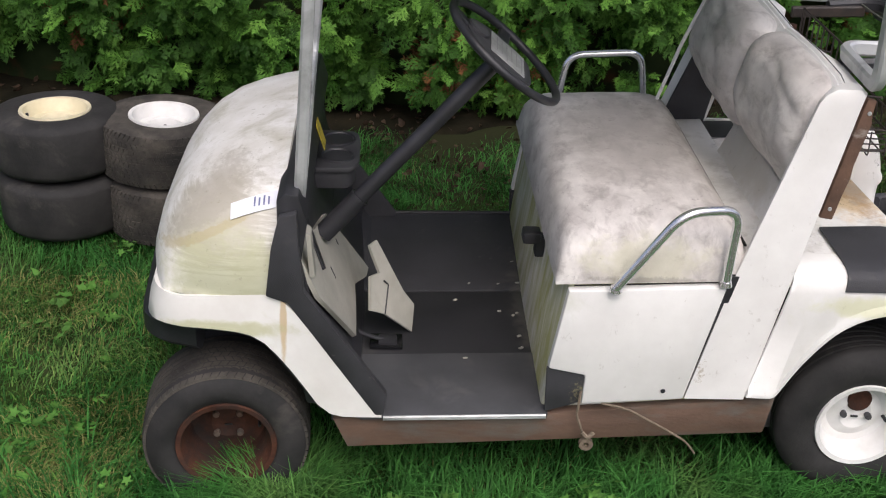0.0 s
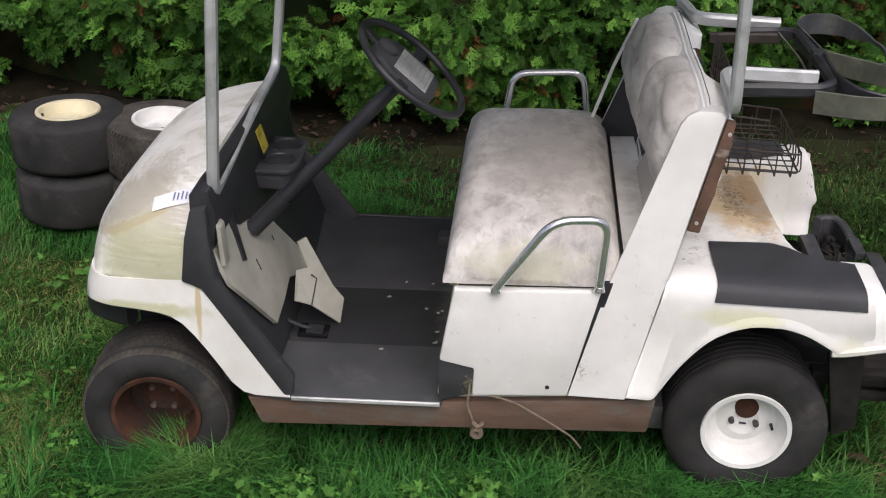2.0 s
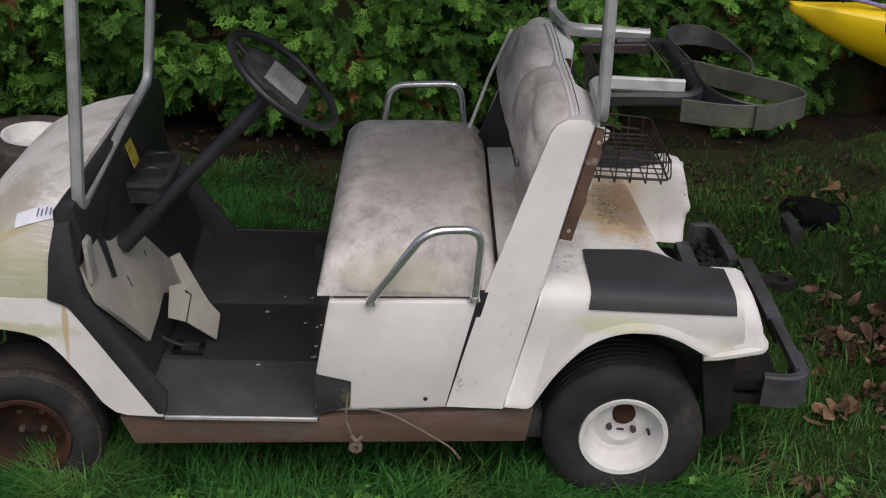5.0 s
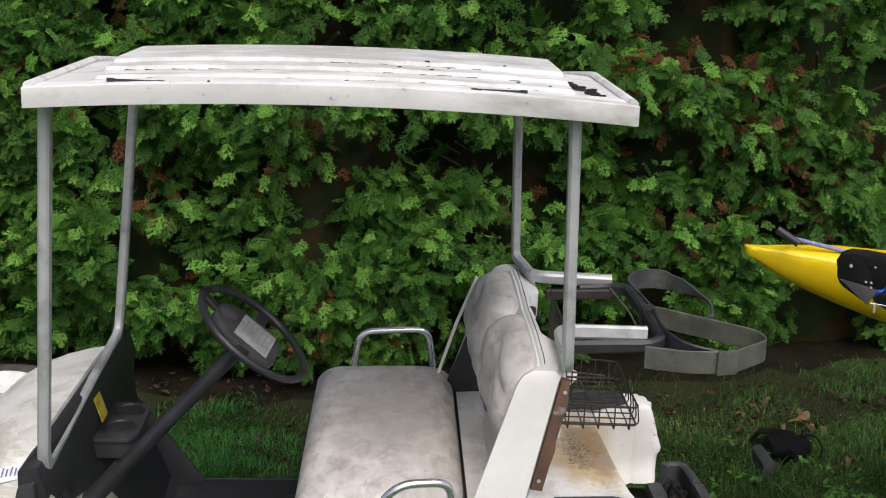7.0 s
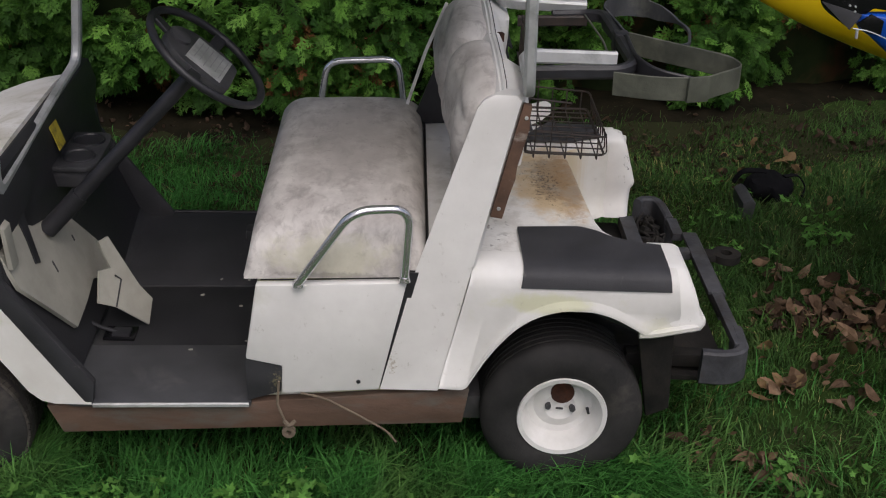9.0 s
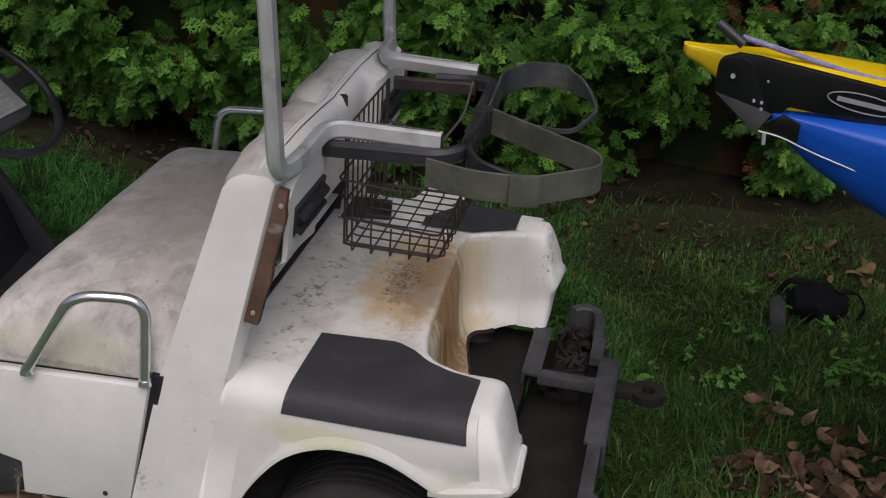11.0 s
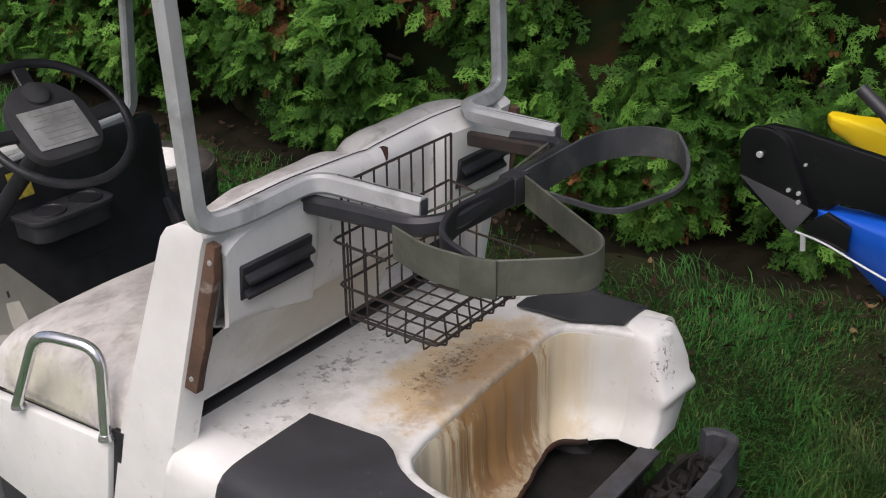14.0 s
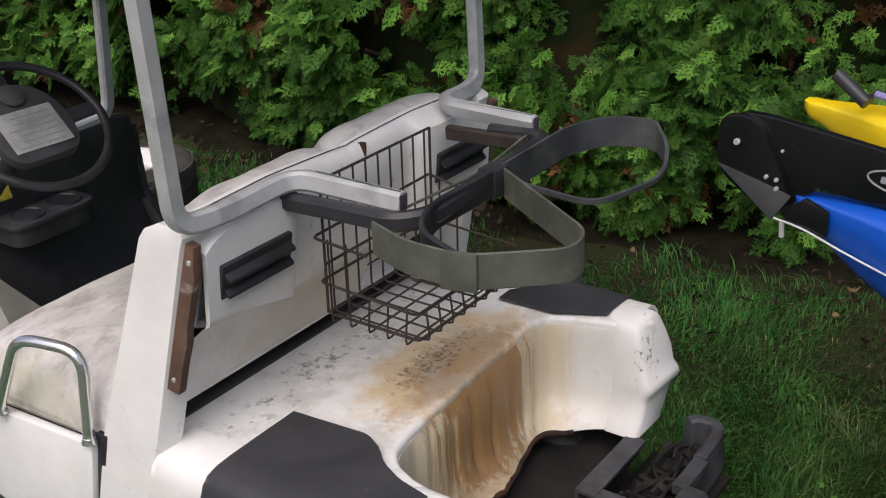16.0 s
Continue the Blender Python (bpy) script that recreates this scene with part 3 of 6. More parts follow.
def cedar_crown(centres, radii, per, seed, size, parent, dead=True):
    rng = np.random.default_rng(seed)
    fans = [spray_template(rng) for _ in range(4)]
    verts, brown, young_lit = [], [], []
    for c, r in zip(centres, radii):
        for _ in range(per):
            d = rng.normal(size=3)
            d[1] = -abs(d[1]) * 1.3
            d /= np.linalg.norm(d)
            right = c[0] > 1.9
            dry = dead and noise.noise((c[0] * 2.3, c[2] * 2.3, 11.0)) > (0.0 if right else 0.18) and rng.uniform() < (0.34 if right else 0.26)
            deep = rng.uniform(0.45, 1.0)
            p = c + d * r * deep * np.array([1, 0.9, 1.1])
            # Outer, upward sprays get the pale copy, so sky light is partly in colour.
            fresh_lit = not dry and deep > 0.78 and d[2] > -0.35 and rng.uniform() < (0.40 if right else 0.60)
            if dry:
                p = p + np.array([0, 0.07, 0])
            along = d * 0.6 + rng.normal(size=3) * np.array([0.45, 0.25, 0.35]) + np.array([0, -0.30, -0.30])
            along /= np.linalg.norm(along)
            side = np.cross(along, rng.normal(size=3) * 0.5 + np.array([0, -1.0, 0.75]))
            side /= np.linalg.norm(side)
            up = np.cross(side, along)
            s = size * rng.uniform(0.6, 1.25)
            fan = fans[rng.integers(4)]
            u, v = fan[..., 0:1], fan[..., 1:2]
            droop = -(u ** 2) * 0.22
            (brown if dry else young_lit if fresh_lit else verts).append((p + s * (along * u + side * v + up * (droop - 0.25 * v * v))).reshape(-1, 3))
    for name, group, mat in (("crown", verts, LEAF), ("young_lit_sprays", young_lit, YOUNG_LIT), ("dead_sprays", brown, DEAD)):
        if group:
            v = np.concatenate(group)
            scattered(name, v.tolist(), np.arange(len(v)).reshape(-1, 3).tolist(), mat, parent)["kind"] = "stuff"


def cedar(x, seed):
    rng = np.random.default_rng(seed)
    foot = hedge_line(x) + 0.62
    tree = thing("cedar_tree", "dense green cedar tree in a clipped hedge with browned inner sprays", "tree", (0, 0, 0), group="cedars of the hedge")
    trunk = [(x + 0.02 * math.sin(i * 1.7), foot + 0.03 * math.cos(i * 2.1), 0.55 * i - 0.03) for i in range(9)]
    bm = bmesh.new()
    rows = []
    for i, p in enumerate(trunk):
        rad = 0.07 * (1 - 0.11 * i)
        rows.append([bm.verts.new((p[0] + rad * math.cos(a * 0.785), p[1] + rad * math.sin(a * 0.785), p[2])) for a in range(8)])
    for a, b in zip(rows, rows[1:]):
        for j in range(8):
            bm.faces.new((a[j], a[(j + 1) % 8], b[(j + 1) % 8], b[j]))
    part("trunk", bm, BARK, tree)
    limbs = []
    for i in range(16):
        z, a = rng.uniform(0.3, 2.5), rng.uniform(-0.9, 0.9)
        limbs.append(tube([(x, foot, z), (x + 0.25 * math.sin(a), foot - 0.25, z + 0.05), (x + 0.5 * math.sin(a), foot - 0.5 * math.cos(a), z + 0.16)], 0.008, 0.05, 5, steps=2))
    part("limb", merged(*limbs), BARK, tree, "thin bare brown branches")["kind"] = "stuff"
    # Dark sheet behind the sprays stands in for the hedge's shaded depth.
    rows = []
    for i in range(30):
        # The upper rows are out of view, added to block sky light.
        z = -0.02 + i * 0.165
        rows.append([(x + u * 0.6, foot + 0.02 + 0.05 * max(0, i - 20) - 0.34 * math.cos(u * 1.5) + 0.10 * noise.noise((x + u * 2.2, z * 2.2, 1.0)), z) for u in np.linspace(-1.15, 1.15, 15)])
    part("inner_shade_sheet", sheet(rows), DEEP, tree, "brown and near-black green sheet with the hedge's inner shade in its colour")
    centres, radii = [], []
    for _ in range(122):
        u, z = rng.uniform(-0.62, 0.62), rng.uniform(0.14, 2.65)
        bulge = 0.42 * math.cos(u * 1.6) * (0.80 + 0.20 * min(z / 0.5, 1))
        yy = foot - 0.12 - bulge + 0.16 * noise.noise((x + u * 3, z * 2.4, 7.0)) + rng.uniform(-0.04, 0.14)
        if x + u < -1.05 and z < 0.62 and rng.uniform() < 0.5 or -0.25 < x + u < 1.1 and 0.4 < z < 1.15 and rng.uniform() < (0.54 if 0.15 < x + u < 0.85 else 0.42):
            continue
        if x + u > 1.4 and noise.noise(((x + u) * 1.9, z * 1.9, 23.0)) > 0.08 and rng.uniform() < 0.65:
            continue
        if 0.05 < x + u < 0.95 and 0.5 < z < 1.25:
            yy += 0.12
        centres.append(np.array([x + u, yy, z]))
        radii.append(rng.uniform(0.07, 0.16))
    # Sparse unseen growth up to 4.6 m, added to hold back sky light.
    for _ in range(22):
        u, z = rng.uniform(-0.6, 0.6), rng.uniform(2.7, 4.6)
        centres.append(np.array([x + u, foot - 0.12 - 0.40 * math.cos(u * 1.6) + 0.3 * max(0.0, z - 3.3), z]))
        radii.append(rng.uniform(0.12, 0.2))
    cedar_crown(centres, radii, 27, seed + 50, 0.106, tree)
    return tree


for i in range(10):
    cedar(-4.0 + 0.92 * i + 0.06 * math.sin(i * 2.3), 100 + i)


# ---- wheels and tyres ----
def tyre_mesh(outer, inner, width, groove=0.007):
    h = width / 2
    prof = [(inner, -h * 0.78), (inner + 0.012, -h * 0.92), (inner + 0.035, -h), (outer - 0.045, -h * 1.0), (outer - 0.018, -h * 0.93), (outer - 0.005, -h * 0.8)]
    if groove:
        for k in range(-3, 4):
            c = k * h * 0.22
            prof += [(outer, c - h * 0.075), (outer, c + h * 0.075), (outer - groove, c + h * 0.095), (outer - groove, c + h * 0.125)]
    else:
        prof += [(outer - 0.001, -h * 0.7), (outer, -h * 0.3), (outer, h * 0.3), (outer - 0.001, h * 0.7)]
    prof += [(outer - 0.005, h * 0.8), (outer - 0.018, h * 0.93), (outer - 0.045, h), (inner + 0.035, h), (inner + 0.012, h * 0.92), (inner, h * 0.78)]
    return lathe(prof, 56)


def rim_mesh(inner, width, dish):
    """Outer face at -y: a lip, a well and a dished disc."""
    h = width / 2
    prof = [(inner + 0.012, -h * 0.90), (inner + 0.010, -h * 0.98), (inner - 0.002, -h * 0.96), (inner - 0.008, -h * 0.75), (inner - 0.016, -h * 0.55), (inner - 0.022, -h + dish),
            (inner - 0.04, -h + dish + 0.004), (0.055, -h + dish - 0.006), (0.043, -h + dish - 0.010), (0.03, -h + dish - 0.004), (0.0005, -h + dish - 0.004),
            (0.0005, -h + dish + 0.004), (inner - 0.022, -h + dish + 0.012), (inner - 0.010, h * 0.5), (inner, h * 0.9), (inner + 0.012, h * 0.92)]
    return lathe(prof, 48)


def knob(x, y, z, r, length, sides=8):
    bm = lathe([(0.0004, -length / 2), (r * 0.85, -length / 2), (r, -length * 0.3), (r, length / 2), (0.0004, length / 2)], sides, "y", closed=False)
    return moved(bm, Matrix.Translation((x, y, z)))


def tread_mesh(outer, width, rows, count, height, fill=0.40):
    """Rows of small worn lugs round a tyre, each row half a step on from the last."""
    verts, faces = [], []
    for r in range(rows):
        y = (r / (rows - 1) - 0.5) * width * 0.80
        w = width * 0.80 / (rows - 1) * fill
        for k in range(count):
            a, da = 2 * math.pi * (k + 0.5 * (r % 2)) / count, 2 * math.pi / count * fill
            skew = 0.35 * da * (1 if r % 2 else -1)
            b = len(verts)
            for rad, g in ((outer - 0.006, 1.0), (outer + height, 0.86)):
                for p, q in ((-1, -1), (1, -1), (1, 1), (-1, 1)):
                    ang = a + p * da * g + skew * q
                    edge = rad - 0.010 * (abs(y + q * w * g) / (width * 0.5)) ** 4
                    verts.append((edge * math.cos(ang), y + q * w * g, edge * math.sin(ang)))
            faces += [(b + 4, b + 5, b + 6, b + 7)] + [(b + i, b + (i + 1) % 4, b + 4 + (i + 1) % 4, b + 4 + i) for i in range(4)]
    return verts, faces


cart = thing("golf_cart", "old dirty white golf cart with mould and rust parked on grass", "golf cart")


def wheel(x, y, z, outer, inner, width, rim_mat, spin, yaw, tyre_label, rim_label, dish, lugs=0):
    tyre = part("wheel", tyre_mesh(outer, inner, width, 0 if lugs else 0.007), RUBBER, cart, tyre_label)
    if lugs:
        scattered("tread", *tread_mesh(outer, width, 9, lugs, 0.0006, 0.492), TREAD, tyre)["kind"] = "stuff"
    tyre.matrix_basis = pose(x, y, z, 0, 0, yaw) @ pose(0, 0, 0, 0, spin, 0)
    rim = part("rim", rim_mesh(inner, width, dish), rim_mat, tyre, rim_label)
    face = -width / 2 + dish - 0.006
    for x, z in (((-0.034, 0.0), (0.034, 0.0)) if rim_mat == RIM else ((-0.03, 0.03), (0.03, 0.03), (-0.03, -0.03), (0.03, -0.03))):
        part("wheel_nut", knob(x, face - 0.006, z, 0.009, 0.018), RAIL if rim_mat == RUST else GREY, tyre)
    part("slot", box(-0.010, 0.010, face - 0.003, face + 0.001, -0.010, -0.006, 0.0), BLACK, tyre)
    part("valve", moved(lathe([(0.0005, -0.012), (0.004, -0.012), (0.005, 0.012), (0.0005, 0.012)], 8, "y"), Matrix.Translation((inner - 0.035, face - 0.012, 0.0))), BLACK, tyre)
    hole = lathe([(0.0005, face - 0.005), (0.031, face - 0.005), (0.033, face - 0.002), (0.033, face + 0.002), (0.0005, face + 0.002)], 20, "y")
    bmesh.ops.transform(hole, matrix=Matrix.Translation((0, 0, 0.043)), verts=hole.verts)
    part("vent_hole", hole, RUST, tyre, "rusty dark opening in the wheel disc")
    return tyre


W_LABEL = "weathered black turf tyre"
wheel(1.63, -0.385, 0.24, 0.222, 0.112, 0.20, RIM, 5, 0, W_LABEL, "white painted steel rim", 0.065)
wheel(1.63, 0.385, 0.24, 0.222, 0.112, 0.20, RIM, 0, 180, W_LABEL, "white painted steel rim", 0.065)
wheel(-0.01, -0.405, 0.165, 0.212, 0.116, 0.21, RUST, 0, 4, "bald dusty black tyre", "rusty bare steel rim", 0.115, 64)
wheel(-0.01, 0.405, 0.165, 0.212, 0.116, 0.21, RUST, 0, 184, "bald dusty black tyre", "rusty bare steel rim", 0.115, 64)


# ---- golf cart: chassis and floor ----
Y = 0.53
for s in (-1, 1):
    part("frame_rail", prism([(0.265, 0.262), (0.80, 0.290), (1.371, 0.348), (1.357, 0.241), (0.302, 0.178)], "y", s * (Y - 0.012), s * (Y - 0.05), 0.004), RAIL, cart, "rusty brown steel side rail")
part("floor_pan", prism([(0.26, 0.262), (0.80, 0.280), (0.80, 0.25), (0.26, 0.23)], "y", -Y + 0.05, Y - 0.05, 0.003), GREY, cart)
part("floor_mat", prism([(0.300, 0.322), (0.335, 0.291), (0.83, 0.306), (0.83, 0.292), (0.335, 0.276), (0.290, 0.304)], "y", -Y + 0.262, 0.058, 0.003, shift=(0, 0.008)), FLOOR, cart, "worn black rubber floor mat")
part("floor_mat", prism([(0.312, 0.332), (0.345, 0.303), (0.83, 0.318), (0.83, 0.298), (0.345, 0.282), (0.302, 0.312)], "y", 0.060, Y - 0.02, 0.004, shift=(0, 0.030)), MAT, cart, "scuffed black rubber mat rising to the far sill")
rng = np.random.default_rng(61)
crumbs = [moved(box(-0.5, 0.5, -0.5, 0.5, -0.5, 0.5, 0.2, 1), pose(x + rng.normal() * 0.012, y + rng.normal() * 0.012, z, 0, 0, rng.uniform(0, 90)) @ Matrix.Diagonal((rng.uniform(0.004, 0.013), rng.uniform(0.003, 0.008), 0.004, 1))) for x, y, z in ((0.60, 0.02, 0.308), (0.63, 0.085, 0.314), (0.735, 0.095, 0.318), (0.77, 0.10, 0.319), (0.60, -0.28, 0.306), (0.72, -0.06, 0.311), (0.75, -0.05, 0.311), (0.74, -0.08, 0.311), (0.76, -0.24, 0.312), (0.775, -0.25, 0.312), (0.76, -0.20, 0.311), (0.40, -0.20, 0.30), (0.77, 0.20, 0.325), (0.775, 0.30, 0.33))]
part("crumbs", merged(*crumbs), BEIGE, cart, "pale crumbs of grit on the floor")["kind"] = "stuff"
part("step_mat", prism([(0.320, 0.290), (0.338, 0.283), (0.80, 0.299), (0.80, 0.285), (0.338, 0.268), (0.318, 0.276)], "y", -Y + 0.002, -Y + 0.262, 0.003, shift=(0, 0.012)), STEP, cart, "scuffed black rubber step mat")
part("sill_trim", sweep([(0.39, -Y - 0.001, 0.277), (0.795, -Y - 0.001, 0.291)], slab(0.008, 0.012, 0.002)), ALU, cart, "bare aluminium edge strip")
part("far_sill_lip", sweep([(0.36, Y - 0.02, 0.335), (0.83, Y - 0.02, 0.345)], slab(0.014, 0.014, 0.003)), BLACK, cart)
part("footwell_side", prism([(0.15, 0.60), (0.225, 0.615), (0.425, 0.345), (0.405, 0.285), (0.22, 0.285)], "y", 0.488, 0.504, 0.003), MAT, cart, "black rubber lining inside the footwell")


# ---- golf cart: front body ----
def lerp_table(table, x):
    return float(np.interp(x, [p[0] for p in table], [p[1] for p in table]))


FEND_LOW = [(-0.20, 0.515), (-0.146, 0.526), (-0.023, 0.522), (0.083, 0.506), (0.141, 0.441), (0.198, 0.357), (0.25, 0.272), (0.39, 0.272)]
FEND_TOP = [(-0.20, 0.605), (0.12, 0.619), (0.157, 0.599), (0.39, 0.279)]
plan = fillet([(0.386, -Y, 0), (-0.185, -Y, 0), (-0.205, 0, 0), (-0.185, Y, 0), (0.386, Y, 0)], 0.13, 8)
dense = []
for a, b in zip(plan, plan[1:]):
    k = max(1, int((b - a).length / 0.03))
    dense += [a.lerp(b, i / k) for i in range(k)]
dense.append(plan[-1])
FEND_LOW = [(p.x, p.y) for p in fillet([(x, z, 0) for x, z in FEND_LOW], 0.07, 8)]
rows = [[], [], [], []]
for p in dense:
    nose = min(1.0, max(0.0, (-p.x - 0.05) / 0.10))
    lo, hi = lerp_table(FEND_LOW, p.x), lerp_table(FEND_TOP, p.x)
    inward = 0.985 if p.x < 0.14 else 1.0
    rows[0].append((p.x, p.y * 0.965, lo - 0.004))
    rows[1].append((p.x, p.y * 1.0, lo + 0.006))
    rows[2].append((p.x + 0.007 * nose, p.y * 0.998, lo + (hi - lo) * 0.55))
    rows[3].append((p.x + 0.019 * nose, p.y * inward, hi))
part("front_fender", sheet(rows, 0.012), APRON, cart, "white plastic front apron and wheel arch with algae and rust streaks", 50)

# hood: superellipse ribs over the nose
HOOD_TOP = [(-0.192, 0.602), (-0.192, 0.64), (-0.178, 0.692), (-0.150, 0.738), (-0.108, 0.782), (-0.05, 0.818), (0.02, 0.846), (0.09, 0.867), (0.148, 0.880)]


def hood_point(x, top, a, lift=0.0):
    half = 0.522 - 0.035 * max(0.0, (-x - 0.03)) / 0.15 + lift
    c, s = math.cos(a), math.sin(a)
    front = min(1.0, max(0.0, (0.06 - x) / 0.2))
    return (x + 0.055 * front * abs(c) ** 1.6, -half * math.copysign(abs(c) ** 0.42, c), 0.602 + (top + lift - 0.602) * abs(s) ** 0.66)


rings = [[hood_point(x, top, math.pi * k / 40) for k in range(41)] for x, top in HOOD_TOP]
part("front_cowl", sheet(rings, 0.012), COWL, cart, "mouldy white plastic front cowl with green algae", 55)
part("front_bumper", sweep(fillet([(-0.06, -0.452, 0.468), (-0.185, -0.415, 0.468), (-0.215, 0, 0.468), (-0.185, 0.415, 0.468), (-0.06, 0.452, 0.468)], 0.08, 6), slab(0.05, 0.09, 0.02)), BLACK, cart, "black rubber front bumper")
part("inner_fender", box(-0.10, 0.24, -0.30, 0.30, 0.30, 0.55, 0.02), BLACK, cart)
for s in (-1, 1):
    part("wheel_well", prism([(-0.10, 0.51), (0.08, 0.50), (0.235, 0.28), (0.255, 0.31), (0.12, 0.58), (-0.10, 0.58)], "y", s * 0.505, s * 0.26, 0.004), BLACK, cart)

# dash, bulkhead and footwell
DASH = [(0.135, 0.60), (0.135, 0.855), (0.155, 0.872), (0.185, 0.868), (0.205, 0.80), (0.190, 0.70), (0.212, 0.60), (0.298, 0.395), (0.332, 0.315), (0.325, 0.28), (0.20, 0.30), (0.14, 0.58)]
part("dash_bulkhead", prism(DASH, "y", -0.505, 0.505, 0.006), BLACK, cart, "black plastic dash and footwell bulkhead")
for s in (-1, 1):
    part("cowl_trim", prism([(0.108, 0.618), (0.122, 0.74), (0.142, 0.825), (0.182, 0.835), (0.186, 0.75), (0.198, 0.63), (0.398, 0.345), (0.392, 0.285), (0.370, 0.284), (0.158, 0.600)], "y", s * 0.506, s * (Y + 0.001), 0.005), MAT, cart, "black rubber trim along the leg opening")


def on_bulkhead(pts, lift, thick):
    """A panel of (y, z) corners laid on the sloping bulkhead."""
    n = Vector((0.395, 0, 0.167)).normalized()
    low = [Vector((0.165 + (0.74 - z) * 0.167 / 0.395, y, z)) + n * lift for y, z in pts]
    return rounded(loft([[p[:] for p in low], [(p + n * thick)[:] for p in low]]), 0.003)


part("kick_panel", on_bulkhead([(-0.50, 0.70), (-0.455, 0.755), (-0.345, 0.705), (-0.27, 0.66), (-0.075, 0.612), (0.03, 0.47), (0.125, 0.340), (0.05, 0.352), (-0.116, 0.420), (-0.217, 0.406), (-0.345, 0.397), (-0.43, 0.51), (-0.50, 0.60)], -0.004, 0.012), BEIGE, cart, "scuffed beige plastic kick panel")
# Black shape laid on the panel, standing in for a pedal arm.
part("pedal_arm_shape", on_bulkhead([(-0.33, 0.73), (-0.27, 0.75), (-0.31, 0.66), (-0.345, 0.59), (-0.37, 0.60), (-0.345, 0.66)], 0.009, 0.004), BLACK, cart)
cover = [Vector(p) for p in ((0.359, -0.134, 0.568), (0.414, -0.128, 0.452), (0.434, -0.125, 0.410), (0.465, -0.113, 0.361), (0.460, -0.158, 0.300), (0.385, -0.209, 0.385), (0.346, -0.244, 0.416), (0.344, -0.200, 0.493), (0.368, -0.168, 0.488), (0.349, -0.165, 0.538), (0.340, -0.162, 0.566))]
lean = Vector((0.7, -0.5, 0.3)).normalized() * 0.008
part("pedal_cover", rounded(loft([[p[:] for p in cover], [(p + lean)[:] for p in cover]]), 0.0025), BEIGE, cart, "broken beige pedal cover")
part("cover_slit", sweep([(0.386, -0.181, 0.471), (0.398, -0.165, 0.451), (0.391, -0.214, 0.388)], slab(0.003, 0.005, 0.001)), BLACK, cart)
part("pedal", merged(box(0.375, 0.425, -0.236, -0.192, 0.302, 0.312, 0.004), tube([(0.39, -0.214, 0.307), (0.34, -0.22, 0.325), (0.30, -0.22, 0.35)], 0.006, 0.03, 8)), BLACK, cart, "black brake pedal")
part("pedal_slot", box(0.352, 0.440, -0.245, -0.178, 0.296, 0.3045, 0.001), GLOSS_BLACK, cart, "dark pedal opening in the floor")
part("dash_trim", prism([(0.200, 0.775), (0.212, 0.765), (0.222, 0.655), (0.208, 0.655)], "y", -0.502, -0.455, 0.003), BEIGE, cart, "dull strip at the edge of the dash")

# cup holder shelf with two wells
holder_top = prism([p[:2] for p in fillet([(0.17, -0.015, 0), (0.17, 0.255, 0), (0.300, 0.255, 0), (0.312, 0.20, 0), (0.312, 0.03, 0), (0.290, -0.015, 0)], 0.03, 4, True)], "z", 0.706, 0.722, 0.006)
holder_side = prism([p[:2] for p in fillet([(0.17, -0.005, 0), (0.17, 0.245, 0), (0.290, 0.245, 0), (0.300, 0.20, 0), (0.300, 0.03, 0), (0.280, -0.005, 0)], 0.03, 4, True)], "z", 0.655, 0.708, 0.006)
cups = part("cup_holder", merged(holder_top, holder_side), SHELF, cart, "scuffed grey-black double cup holder")
for yy in (0.065, 0.185):
    part("cup_well", moved(lathe([(0.0005, 0.0), (0.040, 0.0), (0.043, 0.004), (0.0465, 0.004), (0.048, 0.0), (0.048, -0.006), (0.0005, -0.006)], 28, "z"), Matrix.Translation((0.250, yy, 0.7235))), BLACK, cups, "dark cup well")
bm = box(-0.001, 0.001, -0.032, 0.032, -0.036, 0.036, 0.0)
part("warning_sticker", moved(bm, pose(0.2085, 0.02, 0.805, 0, -18, 0)), STICKER, cart, "faded yellow warning sticker")
label_rows = []
for u in np.linspace(0, 1, 6):
    x = 0.018 + 0.115 * u
    label_rows.append([hood_point(x, lerp_table(HOOD_TOP, x), math.pi * (0.222 + 0.060 * v + 0.016 * u), 0.004) for v in np.linspace(0, 1, 6)])
part("paper_label", sheet(label_rows, 0.001), PAPER, cart, "torn white paper label")
for k in range(4):
    rows = []
    for u in (0.0, 0.4, 1.0):
        x = 0.078 + 0.011 * k + 0.004 * u
        rows.append([hood_point(x, lerp_table(HOOD_TOP, x), math.pi * (0.242 + (0.034 - 0.006 * (k % 2)) * v + 0.009), 0.0062) for v in (0, 0.5, 1)])
    part("print_bar", sheet(rows, 0.0008), INK, cart)

# steering column and wheel
hub, base = Vector((0.655, -0.165, 1.096)), Vector((0.225, -0.215, 0.625))
axis = (hub - base).normalized()
part("steering_column", tube([base, base.lerp(hub, 0.5), hub - axis * 0.02], 0.0205, 0.02, 16), BLACK, cart, "black plastic steering column")
part("column_collar", tube([base, base.lerp(hub, 0.22)], 0.026, 0.02, 16), BLACK, cart)
tilt = Vector((0.62, -0.05, 0.78)).normalized()
m = Matrix.Translation(hub) @ tilt.to_track_quat("Z", "X").to_matrix().to_4x4()
bm = bmesh.new()
rim_pts = [(0.17 * math.cos(2 * math.pi * k / 48), 0.17 * math.sin(2 * math.pi * k / 48), 0.02) for k in range(48)]
part("steering_wheel", moved(sweep(rim_pts, ring(0.0105, 12), closed=True), m), BLACK, cart, "black steering wheel rim")
